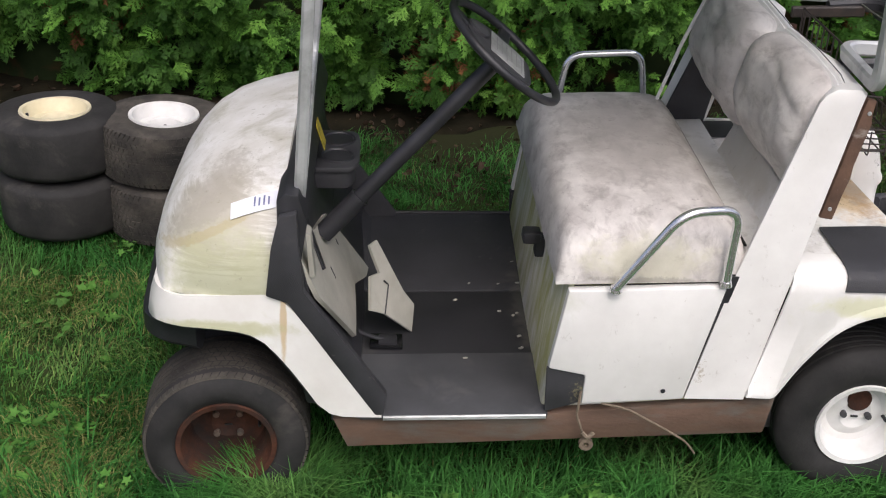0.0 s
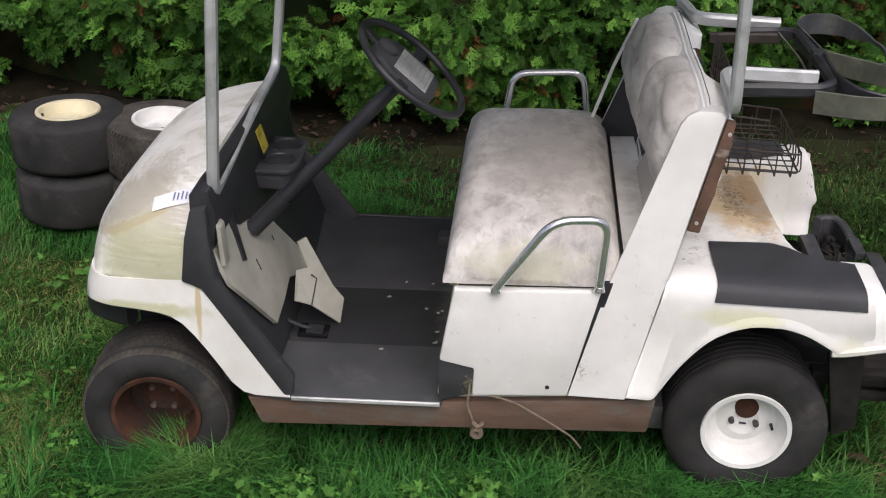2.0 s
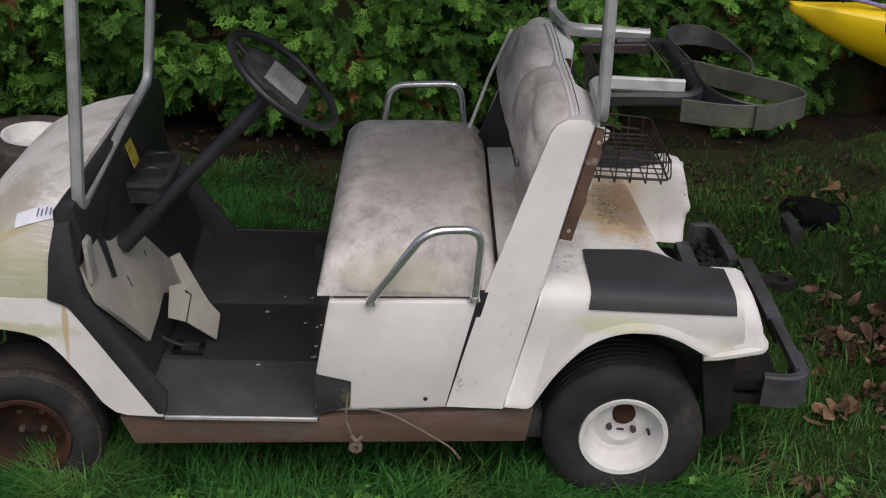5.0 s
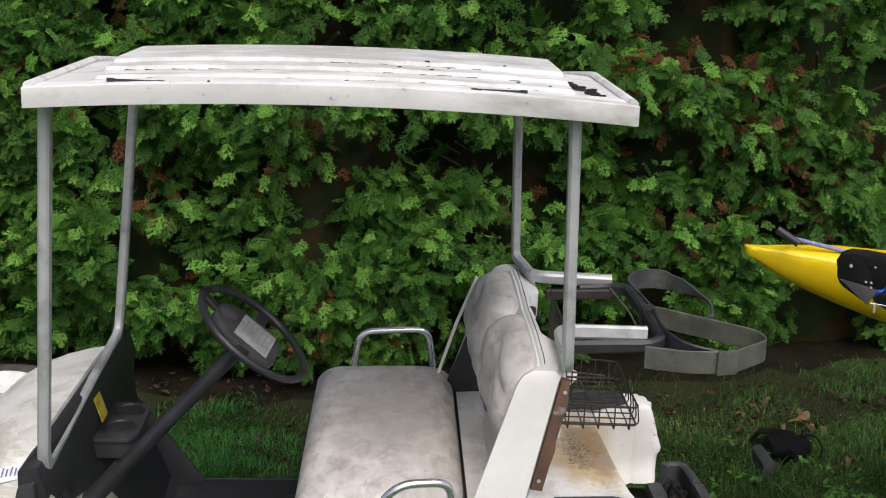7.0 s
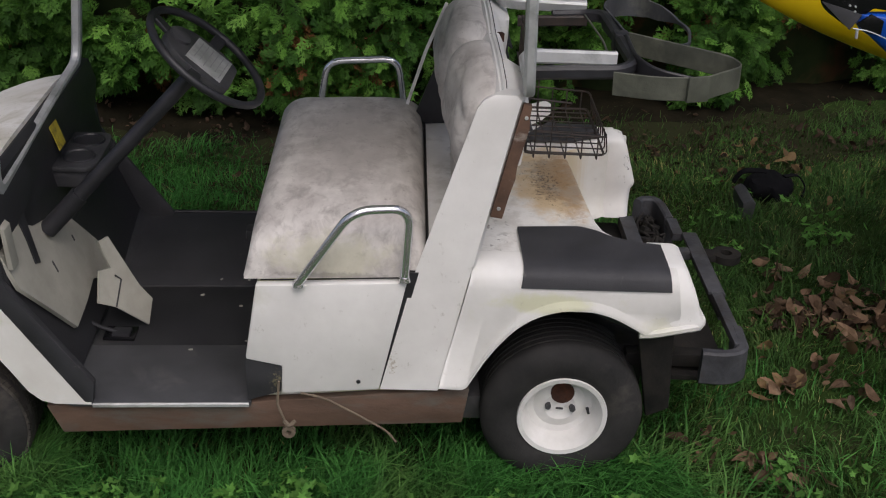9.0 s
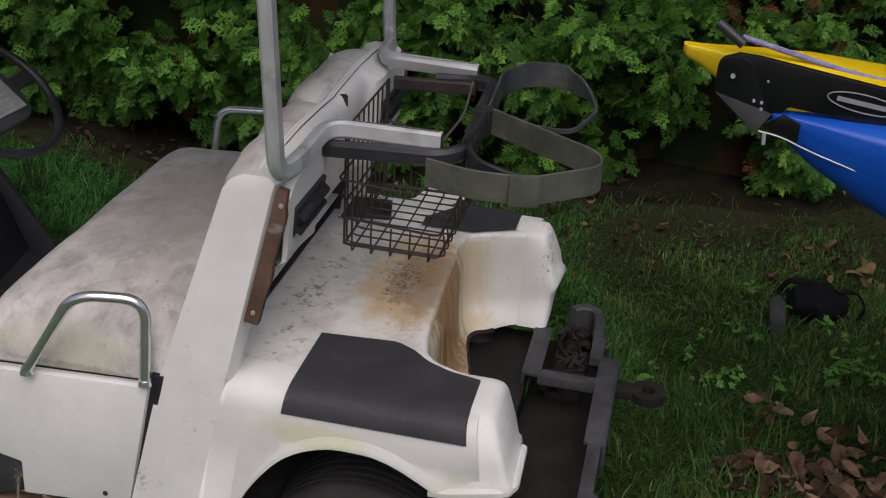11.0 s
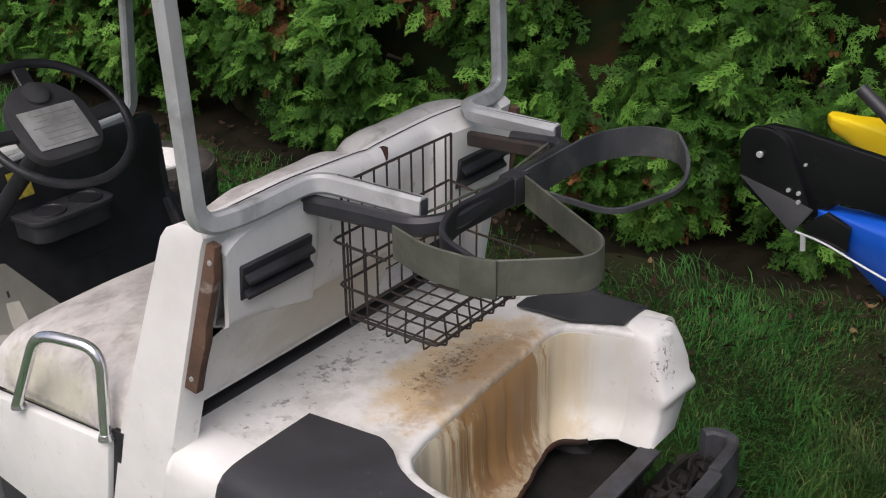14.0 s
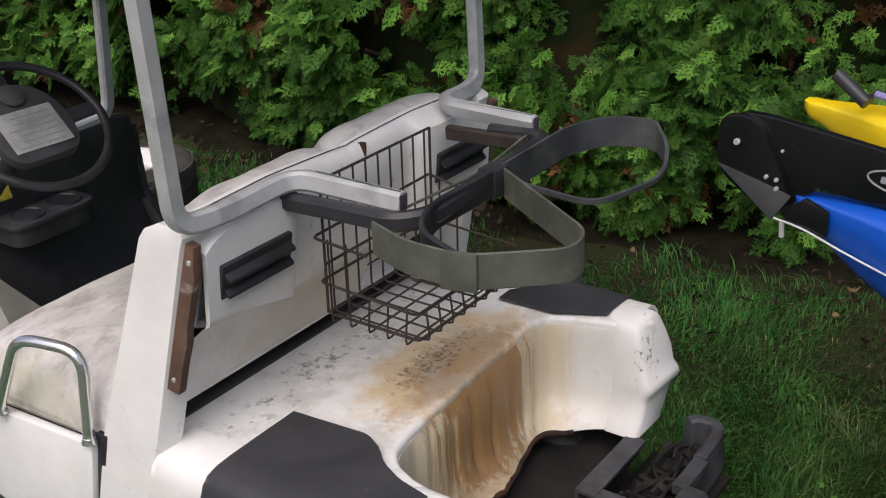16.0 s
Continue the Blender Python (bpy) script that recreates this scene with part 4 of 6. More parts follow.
hubplate = prism([p[:2] for p in fillet([(-0.085, -0.075, 0), (-0.09, 0.075, 0), (-0.04, 0.098, 0), (0.055, 0.098, 0), (0.118, 0.050, 0), (0.118, -0.050, 0), (0.055, -0.098, 0), (-0.04, -0.098, 0)], 0.04, 5, True)], "z", -0.01, 0.016, 0.005)
spokes = [sweep([(0.05 * c, 0.05 * s2, 0.0), (0.17 * c, 0.17 * s2, 0.018)], slab(0.035, 0.012, 0.003)) for c, s2 in ((0.0, 1.0), (0.0, -1.0), (1.0, 0.0))]
hub_ob = part("steering_hub", moved(hubplate, m), SHELF, cart, "grey-black padded hub with scorecard clip")
for bm in spokes:
    part("spoke", moved(bm, m), BLACK, hub_ob)
part("scorecard", moved(box(-0.062, 0.045, -0.072, 0.072, 0.017, 0.019, 0.0), m), ALU, cart, "faded grey instruction plate on the hub")

for k in range(6):
    part("print_line", moved(box(-0.054 + 0.016 * k, -0.0515 + 0.016 * k, -0.060, 0.040 + 0.018 * (k % 3 == 0), 0.019, 0.0196, 0.0), m), EMBLEM, cart)
part("horn_pad", moved(lathe([(0.0005, 0.0), (0.03, 0.0), (0.03, 0.008), (0.02, 0.012), (0.0005, 0.012)], 20, "z"), m @ Matrix.Translation((0.085, 0.0, 0.016))), SHELF, cart)
for y, z, a, ln in ((-0.28, 0.545, 15, 0.016), (-0.12, 0.60, -40, 0.008), (-0.10, 0.54, 60, 0.008)):
    part("scuff", on_bulkhead([(y - 0.004, z - ln), (y + 0.003, z - ln), (y + 0.004, z + ln), (y - 0.003, z + ln)], 0.0075, 0.0015), SHELF, cart)

# ---- golf cart: seat ----
part("seat_shelf", prism([(1.246, 0.70), (1.246, 0.742), (1.326, 0.747), (1.326, 0.740), (1.264, 0.735), (1.264, 0.70)], "y", -0.455, 0.455, 0.002), DECK, cart, "dirty white shelf behind the seat cushion")
part("seat_hinge", box(1.196, 1.226, -0.512, -0.47, 0.664, 0.692, 0.004), GREASE, cart, "dark hinge bracket under the seat corner")
part("shelf_gap", sweep([(1.2455, -0.455, 0.744), (1.2455, 0.455, 0.744)], slab(0.007, 0.005, 0.001)), GREASE, cart, "dark gap behind the cushion")
part("panel_gap", prism([(1.125, 0.35), (1.19, 0.69), (1.225, 0.69), (1.15, 0.35)], "y", -Y + 0.014, -Y + 0.02, 0.001), BLACK, cart, "dark gap beside the pillar")
for s in (-1, 1):
    part("seat_panel", prism([(0.789, 0.431), (0.882, 0.412), (0.880, 0.327), (1.1345, 0.347), (1.197, 0.668), (0.820, 0.648)], "y", s * (Y - 0.03), s * Y, 0.008), WHITE, cart, "white plastic seat box side panel")
    part("torn_mat", prism([(0.787, 0.430), (0.884, 0.409), (0.878, 0.330), (0.792, 0.30)], "y", s * (Y - 0.016), s * (Y - 0.006), 0.002), MAT, cart)
part("seat_box", prism([(0.785, 0.29), (0.80, 0.47), (0.822, 0.655), (1.30, 0.685), (1.30, 0.33)], "y", -Y + 0.034, Y - 0.034, 0.012), SEATBOX, cart, "white seat box front streaked with green algae")
part("gear_lever", merged(box(0.785, 0.812, -0.16, -0.12, 0.54, 0.60, 0.008), box(0.75, 0.80, -0.165, -0.115, 0.58, 0.615, 0.01)), BLACK, cart, "black direction lever")


def cushion(nx, ny, length, width, thick, round_edge, crown):
    """A padded block in x (0..length), y (centred), z (0..thick)."""
    rows = []
    for i in range(nx):
        u = i / (nx - 1) * 2 - 1
        row = []
        for j in range(ny):
            v = j / (ny - 1) * 2 - 1
            fu = max(0.0, 1 - abs(u) ** 7) ** 0.5
            fv = max(0.0, 1 - abs(v) ** 12) ** 0.5
            z = thick * (0.10 + 0.90 * (fu * fv) ** 0.7) + crown * (1 - u * u) * (1 - v * v)
            z += 0.006 * noise.noise((u * 2.1, v * 3.2, thick * 9)) * fu * fv
            row.append(((u + 1) / 2 * length + 0.012 * (1 - fu) * u, v * width / 2, z))
        rows.append(row)
    bm = sheet(rows)
    edge = [e for e in bm.edges if len(e.link_faces) == 1]
    r = bmesh.ops.extrude_edge_only(bm, edges=edge)
    vs = [g for g in r["geom"] if isinstance(g, bmesh.types.BMVert)]
    for w in vs:
        w.co.z = 0
    es = [e for e in bm.edges if len(e.link_faces) == 1]
    bmesh.ops.contextual_create(bm, geom=es)
    return bm


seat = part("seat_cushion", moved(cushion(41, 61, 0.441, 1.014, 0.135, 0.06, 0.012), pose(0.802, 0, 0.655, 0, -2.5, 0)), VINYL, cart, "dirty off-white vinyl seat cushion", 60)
part("seat_seam", sweep([(0.832, -0.517, 0.6585), (1.19, -0.517, 0.676)], slab(0.004, 0.003, 0.001)), GREASE, seat, "dark dirty seam under the cushion")

# backrest in two padded halves
PAD = fillet([(1.356, 0.838, 0), (1.314, 0.868, 0), (1.274, 0.935, 0), (1.262, 0.99, 0), (1.270, 1.06, 0), (1.288, 1.115, 0), (1.320, 1.146, 0), (1.362, 1.157, 0), (1.402, 1.150, 0), (1.424, 1.11, 0), (1.398, 1.02, 0), (1.374, 0.93, 0)], 0.026, 4, True)
for s in (-1, 1):
    rings = []
    for v in np.concatenate([np.linspace(-1, -0.86, 8), np.linspace(-0.78, 0.78, 17), np.linspace(0.86, 1, 8)]):
        f = (0.62 if s * v > 0 else 0.45) + (0.38 if s * v > 0 else 0.55) * max(0.0, 1 - abs(v) ** (9 if s * v > 0 else 7)) ** 0.5
        drop = 0.02 * max(0.0, s * v) ** 3
        yy = s * 0.218 + v * 0.214
        ring_pts = []
        for p in PAD:
            x, z = 1.375 + (p.x - 1.375) * f, 1.0 + (p.y - 1.0) * (0.35 + 0.65 * f)
            wr = 0.010 * noise.noise((yy * 7, z * 9, 3.0)) + 0.006 * noise.noise((yy * 19, z * 16, 8.0))
            crease = -0.006 * math.exp(-((z - 1.115 - 0.05 * v) / 0.010) ** 2) - 0.004 * math.exp(-((yy - s * 0.12 - 0.9 * (z - 1.0)) / 0.010) ** 2) * max(0.0, min(1.0, (1.12 - z) / 0.1))
            set_back = 0.034 * max(0.0, min(1.0, (0.15 - yy) / 0.55)) * max(0.0, min(1.0, (1.42 - x) / 0.10))
            at = x + set_back - (wr + crease) * (1 if p.x < 1.36 else 0)
            ring_pts.append((min(at, 1.384 + 0.36 * (z - 0.936)) if z < 0.99 else at, yy, z - drop * max(0.0, (z - 0.9) / 0.3)))
        rings.append(ring_pts)
    part("backrest", loft(rings), VINYL, cart, "dirty wrinkled vinyl backrest pad", 60)


def shell_part(y0, y1, n, first, last):
    """A stretch of the moulded seat back across y0..y1, from one row of its profile to another."""
    rows = []
    for yy in np.linspace(y0, y1, n):
        v = yy / 0.444
        hump = 1 - abs(abs(v) - 0.5) * 2
        top = 1.140 + 0.014 * max(hump, 0) ** 0.6 - 0.02 * max(0.0, (abs(v) - 0.86) / 0.14) ** 2
        lift = 0.032 / (1 + math.exp((0.195 - abs(yy)) / 0.006))
        rim = 0.955 - 0.050 * min(1.0, max(0.0, (0.43 - abs(yy)) / 0.24)) ** 1.5
        foot_x = 1.400 + 0.36 * (rim - 0.953)
        r = [(1.395, yy, top - 0.01), (1.412, yy, top + 0.006), (1.430, yy, top), (1.442 + lift, yy, top - 0.022), (1.442 + lift, yy, 1.08), (1.438 + lift, yy, 1.03), (foot_x + 0.034 + lift, yy, rim + 0.018), (foot_x + 0.032 + lift, yy, rim + 0.006), (foot_x + 0.022 + 0.8 * lift, yy, rim - 0.004), (foot_x, yy, rim - 0.015), ((foot_x + 1.362) / 2, yy, (rim + 0.815) / 2), (1.362, yy, 0.83), (1.335, yy, 0.765), (1.322, yy, 0.738), (1.30, yy, 0.728)][first:last]
        rows.append(r + [(x - 0.010, y, z - 0.003) for x, y, z in r[::-1]])
    return loft(rows)


part("backrest_shell", merged(shell_part(-0.444, 0.444, 141, 0, 12), shell_part(-0.444, 0.12, 70, 11, 15), shell_part(0.37, 0.444, 12, 11, 15)), WHITE, cart, "white moulded plastic seat back shell with an opening at its foot", 50)
# Thin dark strip drawn in for the crevice behind the pads.
crevice = [(1.420, y, 1.1485 + 0.010 * max(0.0, 1 - abs(abs(y) / 0.222 - 1)) ** 0.6 - 0.016 * max(0.0, (abs(y) - 0.38) / 0.064)) for y in np.linspace(-0.44, 0.44, 45)]
part("crevice", sweep(crevice, ring(0.0010, 6)), GREASE, cart, "thin dark strip drawn in for the crevice between pad and shell")
part("torn_notch", prism([(1.405, 0.022), (1.432, 0.032), (1.446, 0.030), (1.438, 0.044), (1.412, 0.040)], "z", 1.120, 1.146, 0.002), RUST, cart, "brown torn notch between the pads")
part("deck_gap", box(1.265, 1.318, -0.46, 0.46, 0.698, 0.7075, 0.001), BLACK, cart, "black gap along the foot of the seat back")
for s in (-1, 1):
    vent = part("vent", prism([(1.445, 0.997), (1.470, 1.000), (1.482, 1.066), (1.455, 1.072)], "y", s * 0.235, s * 0.415, 0.004), BLACK, cart, "black plastic air vent")
    for z0, dx in ((1.010, -0.010), (1.040, -0.003)):
        part("slat", prism([(1.478 + dx, z0 + 0.004), (1.494 + dx, z0 - 0.006), (1.494 + dx, z0 + 0.001), (1.478 + dx, z0 + 0.014)], "y", s * 0.24, s * 0.41, 0.002), BLACK, vent)

# pillars beside the backrest
for s in (-1, 1):
    rings = []
    for u, x0, x1, z, yo in ((0, 1.136, 1.296, 0.350, Y), (0.42, 1.207, 1.366, 0.695, Y - 0.018), (0.95, 1.338, 1.456, 1.114, 0.474), (0.98, 1.352, 1.462, 1.134, 0.471), (1.0, 1.366, 1.462, 1.146, 0.464)):
        dx = 0.012 if u == 1 else 0
        yi = yo - 0.055 + (0.008 if u == 1 else 0)
        front = x0 + dx + (0.000 if u < 0.4 else 0.010)
        rings.append([(front, s * yo, z), (x1 - 0.010 - dx, s * yo, z), (x1 - dx, s * (yo - 0.02), z), (x1 - dx, s * yi, z), (x0 + dx + 0.040, s * yi, z), (front + 0.002, s * (yo - 0.014), z)])
    part("pillar", rounded(loft(rings), 0.008, 2, 30), WHITE, cart, "white plastic pillar beside the seat back")
    strip = prism([(1.458, 1.128), (1.478, 1.124), (1.474, 1.09), (1.476, 1.07), (1.452, 0.97), (1.450, 0.94), (1.438, 0.90), (1.424, 0.838), (1.394, 0.842)], "y", s * 0.448, s * 0.466, 0.002)
    for v in strip.verts:
        v.co.y += s * (0.0445 - 0.0907 * (v.co.z - 0.695))
    plate = part("pillar_plate", strip, PLATE, cart, "rusty brown steel pillar plate")
    for bx, bz in ((1.466, 1.095), (1.414, 0.865)):
        part("bolt", knob(bx, s * (0.5112 - 0.0907 * (bz - 0.695)), bz, 0.005, 0.004), ALU, plate)

# ---- golf cart: rear body ----
ARCH = [(1.298, 0.357), (1.362, 0.354), (1.372, 0.385), (1.395, 0.452), (1.425, 0.505), (1.458, 0.548), (1.505, 0.580), (1.568, 0.600), (1.66, 0.600), (1.715, 0.584), (1.75, 0.567), (1.79, 0.545), (1.822, 0.527), (1.975, 0.560)]
ACROSS = [(0.415, 0.7055), (0.455, 0.7055), (0.490, 0.7030), (0.509, 0.695), (0.521, 0.680), (0.527, 0.655), (0.53, 0.60)]


def fender_point(x, y, z):
    """Leans the front edge along the pillar and draws the tail in towards its top."""
    f = (x - 1.298) / 0.677
    lean = (z - 0.357) * 0.208 * (1 - f) ** 2
    tail = -max(0.0, z - 0.585) * 0.33 * f ** 6
    return (x + lean + tail - 0.011 * (1 - f) ** 8, y, z)


MAT_IN = {-1: [(1.445, 0.282), (1.64, 0.268), (1.69, 0.292), (1.73, 0.325), (1.79, 0.350), (1.873, 0.364)], 1: [(1.44, 0.33), (1.69, 0.335), (1.74, 0.358), (1.80, 0.385), (1.815, 0.39)]}
WELL_EDGE = {-1: [(1.70, 0.25), (1.725, 0.272), (1.752, 0.303), (1.80, 0.323), (1.873, 0.337), (1.98, 0.340)], 1: [(1.66, 0.25), (1.68, 0.272), (1.694, 0.324), (1.75, 0.352), (1.808, 0.370), (1.861, 0.378), (1.98, 0.382)]}
ARCH = [(p.x, p.y) for p in fillet([(x, z, 0) for x, z in ARCH], 0.03, 5)]
stations = sorted(x for x in {round(1.298 + 0.677 * i / 60, 4) for i in range(61)} | {p[0] for p in ARCH} if x < 1.905)
for s in (-1, 1):
    rows = []
    for x in stations:
        low = lerp_table(ARCH, x)
        tuck = 0.012 * min(1.0, max(0.0, (x - 1.80) / 0.08))
        cols = [(max(y, lerp_table(WELL_EDGE[s], x)), z) for y, z in ACROSS if z > low + 0.03] + [(0.53 - tuck, low + 0.03), (0.541 - 1.8 * tuck, low + 0.020), (0.541 - 1.8 * tuck, low + 0.006), (0.524 - tuck, low), (0.495, low - 0.002)]
        while len(cols) < 12:
            cols.insert(-5, (0.53, low + 0.031))
        rows.append([fender_point(x - (0.03 if s > 0 else 0.0) * ((x - 1.298) / 0.677) ** 4, s * y, z) for y, z in cols])
    part("rear_fender", sheet(rows, 0.008), FENDER, cart, "white plastic rear wheel arch stained yellow-green", 60)
    part("rear_wheel_well", prism([(1.37, 0.37), (1.40, 0.45), (1.46, 0.545), (1.57, 0.595), (1.66, 0.595), (1.80, 0.53), (1.82, 0.60), (1.50, 0.66), (1.35, 0.50), (1.33, 0.38)], "y", s * (Y - 0.012), s * 0.42, 0.004), BLACK, cart)
    rows = []
    end = 1.872 if s < 0 else 1.81
    for x in np.linspace(MAT_IN[s][0][0] if s < 0 else 1.535, end, 24):
        inner = lerp_table(MAT_IN[s], x)
        limit = 0.375 + 1.2 * (x - 1.535) if s > 0 else 1.0
        cols = [(inner, 0.7075), ((inner + 0.455) / 2, 0.7075), (0.455, 0.7065), (0.490, 0.7040), (0.509, 0.696), (0.521, 0.681), (0.527, 0.657)]
        rows.append([fender_point(x, s * min(y + 0.003 * (z < 0.70), limit), z + 0.006 if y < limit else 0.7135) for y, z in cols])
    part("fender_mat", sheet(rows, 0.006), MAT, cart, "black rubber mat draped over the rear fender", 60)
U_LINE = [(1.890, -0.337), (1.873, -0.334), (1.80, -0.320), (1.752, -0.300), (1.725, -0.270), (1.712, -0.215), (1.706, -0.158), (1.696, 0.0), (1.689, 0.146), (1.680, 0.27), (1.694, 0.322), (1.75, 0.350), (1.808, 0.368), (1.858, 0.376), (1.872, 0.377)]
deck_pts = [(1.295, -0.44), (1.905, -0.44)] + U_LINE + [(1.905, 0.44), (1.295, 0.44)]
part("rear_deck", prism(deck_pts, "z", 0.62, 0.7025, 0.017, 4), DECK, cart, "stained white rear bag deck with rust marks")
wall_pts = fillet([(x, y, 0) for x, y in U_LINE], 0.03, 4)
dense = []
for a, b in zip(wall_pts, wall_pts[1:]):
    k = max(1, int((b - a).length / 0.008))
    dense += [a.lerp(b, i / k) for i in range(k)]
rows = []
for z, out in ((0.686, 0.001), (0.675, 0.004), (0.65, 0.006), (0.58, 0.008), (0.52, 0.012), (0.485, 0.028), (0.468, 0.06), (0.455, 0.075)):
    row = []
    for p in dense:
        swell = min(1.0, max(0.0, (0.686 - z) / 0.03)) * min(1.0, max(0.0, (z - 0.45) / 0.05))
        crease = max(0.0, math.cos(p.y * 2 * math.pi / 0.078)) ** 6
        flute = 0.011 * swell * (1 - crease) if -0.2 < p.y < 0.27 and p.x < 1.72 else 0
        centre = Vector((1.87, 0.03, 0))
        d = (centre - p).normalized()
        reach = out * (1 - 0.55 * min(1.0, max(0.0, (p.x - 1.74) / 0.1)))
        torn = 0.006 * noise.noise((p.x * 25, p.y * 25, 0)) if z < 0.46 else 0
        row.append((p.x + d.x * reach + flute, p.y + d.y * reach, z + torn))
    rows.append(row)
rim_line = [p for p in rows[-1] if -0.22 < p[1] < 0.30 and p[0] < 1.86]
part("bag_well", sheet(rows, 0.01), WELL, cart, "white fluted bag well wall streaked with rust", 50)
for s in (-1, 1):
    yin, x1 = (0.344, 0.022) if s < 0 else (0.384, 0.0)
    rings = []
    for z, rear, outer, skew, swell in ((0.452, 1.916, 0.462, 0.002, 0.040), (0.468, 1.917, 0.468, 0.002, 0.034), (0.485, 1.918, 0.474, 0.003, 0.020), (0.52, 1.920, 0.486, 0.005, 0.012), (0.540, 1.922, 0.492, 0.006, 0.010), (0.549, 1.929, 0.499, 0.010, 0.010), (0.562, 1.932, 0.502, 0.011, 0.010), (0.574, 1.929, 0.501, 0.009, 0.010),
                                        (0.584, 1.922, 0.499, 0.007, 0.009), (0.62, 1.914, 0.499, 0.007, 0.009), (0.66, 1.902, 0.494, 0.004, 0.008), (0.69, 1.893, 0.486, 0.0, 0.006), (0.700, 1.888, 0.478, 0.0, 0.003), (0.706, 1.880, 0.468, 0.0, 0.008), (0.7090, 1.868, 0.452, 0.0, 0.018)):
        back, c = rear + x1, 0.014
        x0, side = (1.80 if s < 0 else 1.812), yin + {0.69: -0.014, 0.700: -0.011, 0.706: -0.006, 0.709: 0.006}.get(z, -swell - 0.010)
        outer += (0.024 if z < 0.68 else 0.006) if s < 0 else 0.0
        row = [(x0, side + 0.02), (x0 + 0.03, side), (back - 0.018, side), (back - 0.007, side + 0.003), (back, side + 0.012), (back + skew, outer - c), (back + skew * 0.8 - 0.004, outer - 0.004), (back + skew * 0.6 - c, outer), (x0, outer - 0.012)]
        if s > 0 or z > 0.53:
            rings.append([(x, s * y, z) for x, y in row])
    part("rear_lobe", loft(rings), WHITE, cart, "white moulded rear corner", 50)
part("well_rim", sweep([(x - 0.002, y, z - 0.003) for x, y, z in rim_line[::3]], slab(0.014, 0.012, 0.003)), RUST, cart, "rust-brown torn edge of the bag well")
part("well_floor", box(1.66, 1.90, -0.36, 0.40, 0.375, 0.405, 0.01), GREASE, cart, "dark open bay below the bag well")
# chassis tail and bumper
part("rear_bumper", prism([(2.074, 0.444), (2.074, 0.455), (2.118, 0.455), (2.126, 0.447), (2.126, 0.36), (2.116, 0.36), (2.116, 0.444)], "y", -0.145, 0.24, 0.003), WORN_STEEL, cart, "worn dark steel rear bumper plate")
part("bumper_bar", prism([(2.084, 0.43), (2.084, 0.452), (2.116, 0.452), (2.116, 0.43)], "y", -0.42, -0.14, 0.003), WORN_STEEL, cart, "dark steel bumper bar")
part("bumper_bar", prism([(2.046, 0.425), (2.046, 0.450), (2.080, 0.450), (2.080, 0.425)], "y", 0.235, 0.35, 0.003), WORN_STEEL, cart, "dark steel bumper bar")
part("bumper_corner", sweep(fillet([(1.99, -0.455, 0.400), (2.06, -0.462, 0.400), (2.108, -0.44, 0.402), (2.114, -0.33, 0.404)], 0.03, 5), slab(0.030, 0.10, 0.006)), WORN_STEEL, cart, "curled end of the dark steel bumper")
part("fender_lip", sweep(fillet([(1.795, -0.531, 0.538), (1.830, -0.531, 0.540), (1.944, -0.522, 0.560), (1.964, -0.50, 0.563), (1.960, -0.36, 0.560)], 0.02, 4), slab(0.016, 0.022, 0.006)), FENDER, cart, "turned-out white lip of the rear corner")
part("bumper_hook", sweep(fillet([(1.975, 0.480, 0.402), (1.992, 0.502, 0.402), (2.040, 0.502, 0.405), (2.056, 0.455, 0.405), (2.060, 0.352, 0.405)], 0.022, 5), slab(0.028, 0.10, 0.006)), WORN_STEEL, cart, "curled end of the dark steel bumper")
part("tail_frame", merged(prism([(1.889, 0.42), (1.889, 0.455), (1.936, 0.455), (1.936, 0.446), (1.897, 0.446), (1.897, 0.42)], "y", 0.105, 0.345, 0.002), prism([(0.105, 0.425), (0.105, 0.452), (0.140, 0.452), (0.140, 0.425)], "x", 1.93, 2.08, 0.003)), WORN_STEEL, cart, "dark greasy steel tail frame")
part("tail_cross_member", merged(box(1.80, 2.075, -0.40, -0.36, 0.36, 0.40, 0.004), box(1.78, 1.82, -0.30, 0.40, 0.37, 0.40, 0.004)), GREASE, cart)
part("tail_pan", box(1.90, 2.09, -0.42, 0.47, 0.33, 0.345, 0.003), GREASE, cart, "greasy black pan below the tail")
part("tow_bar", merged(box(2.10, 2.19, 0.14, 0.19, 0.40, 0.425, 0.006), moved(lathe([(0.018, -0.012), (0.045, -0.012), (0.045, 0.012), (0.018, 0.012)], 20, "z"), Matrix.Translation((2.205, 0.165, 0.4125)))), GREASE, cart, "dark steel tow bar")
rng = np.random.default_rng(77)
lumps = [moved(box(-0.5, 0.5, -0.5, 0.5, -0.5, 0.5, 0.2, 2), pose(rng.uniform(1.95, 2.035), rng.uniform(0.17, 0.47), 0.372 + 0.035 * rng.uniform(), rng.uniform(-40, 40), rng.uniform(-40, 40), rng.uniform(0, 180)) @ Matrix.Diagonal((rng.uniform(0.012, 0.05), rng.uniform(0.010, 0.028), rng.uniform(0.008, 0.026), 1))) for _ in range(46)]
for _ in range(9):
    a, b = [Vector((rng.uniform(1.95, 2.035), rng.uniform(0.18, 0.47), rng.uniform(0.385, 0.425))) for _ in range(2)]
    lumps.append(tube([a, (a + b) / 2 + Vector((rng.normal() * 0.02, rng.normal() * 0.02, 0.012)), b], 0.0045, 0.03, 6))
tray = part("battery_tray", box(1.945, 2.04, 0.16, 0.47, 0.34, 0.375, 0.006), GREASE, cart, "greasy black battery tray")
part("clutter", merged(*lumps), GREASE, tray, "greasy dark clutter")["kind"] = "stuff"
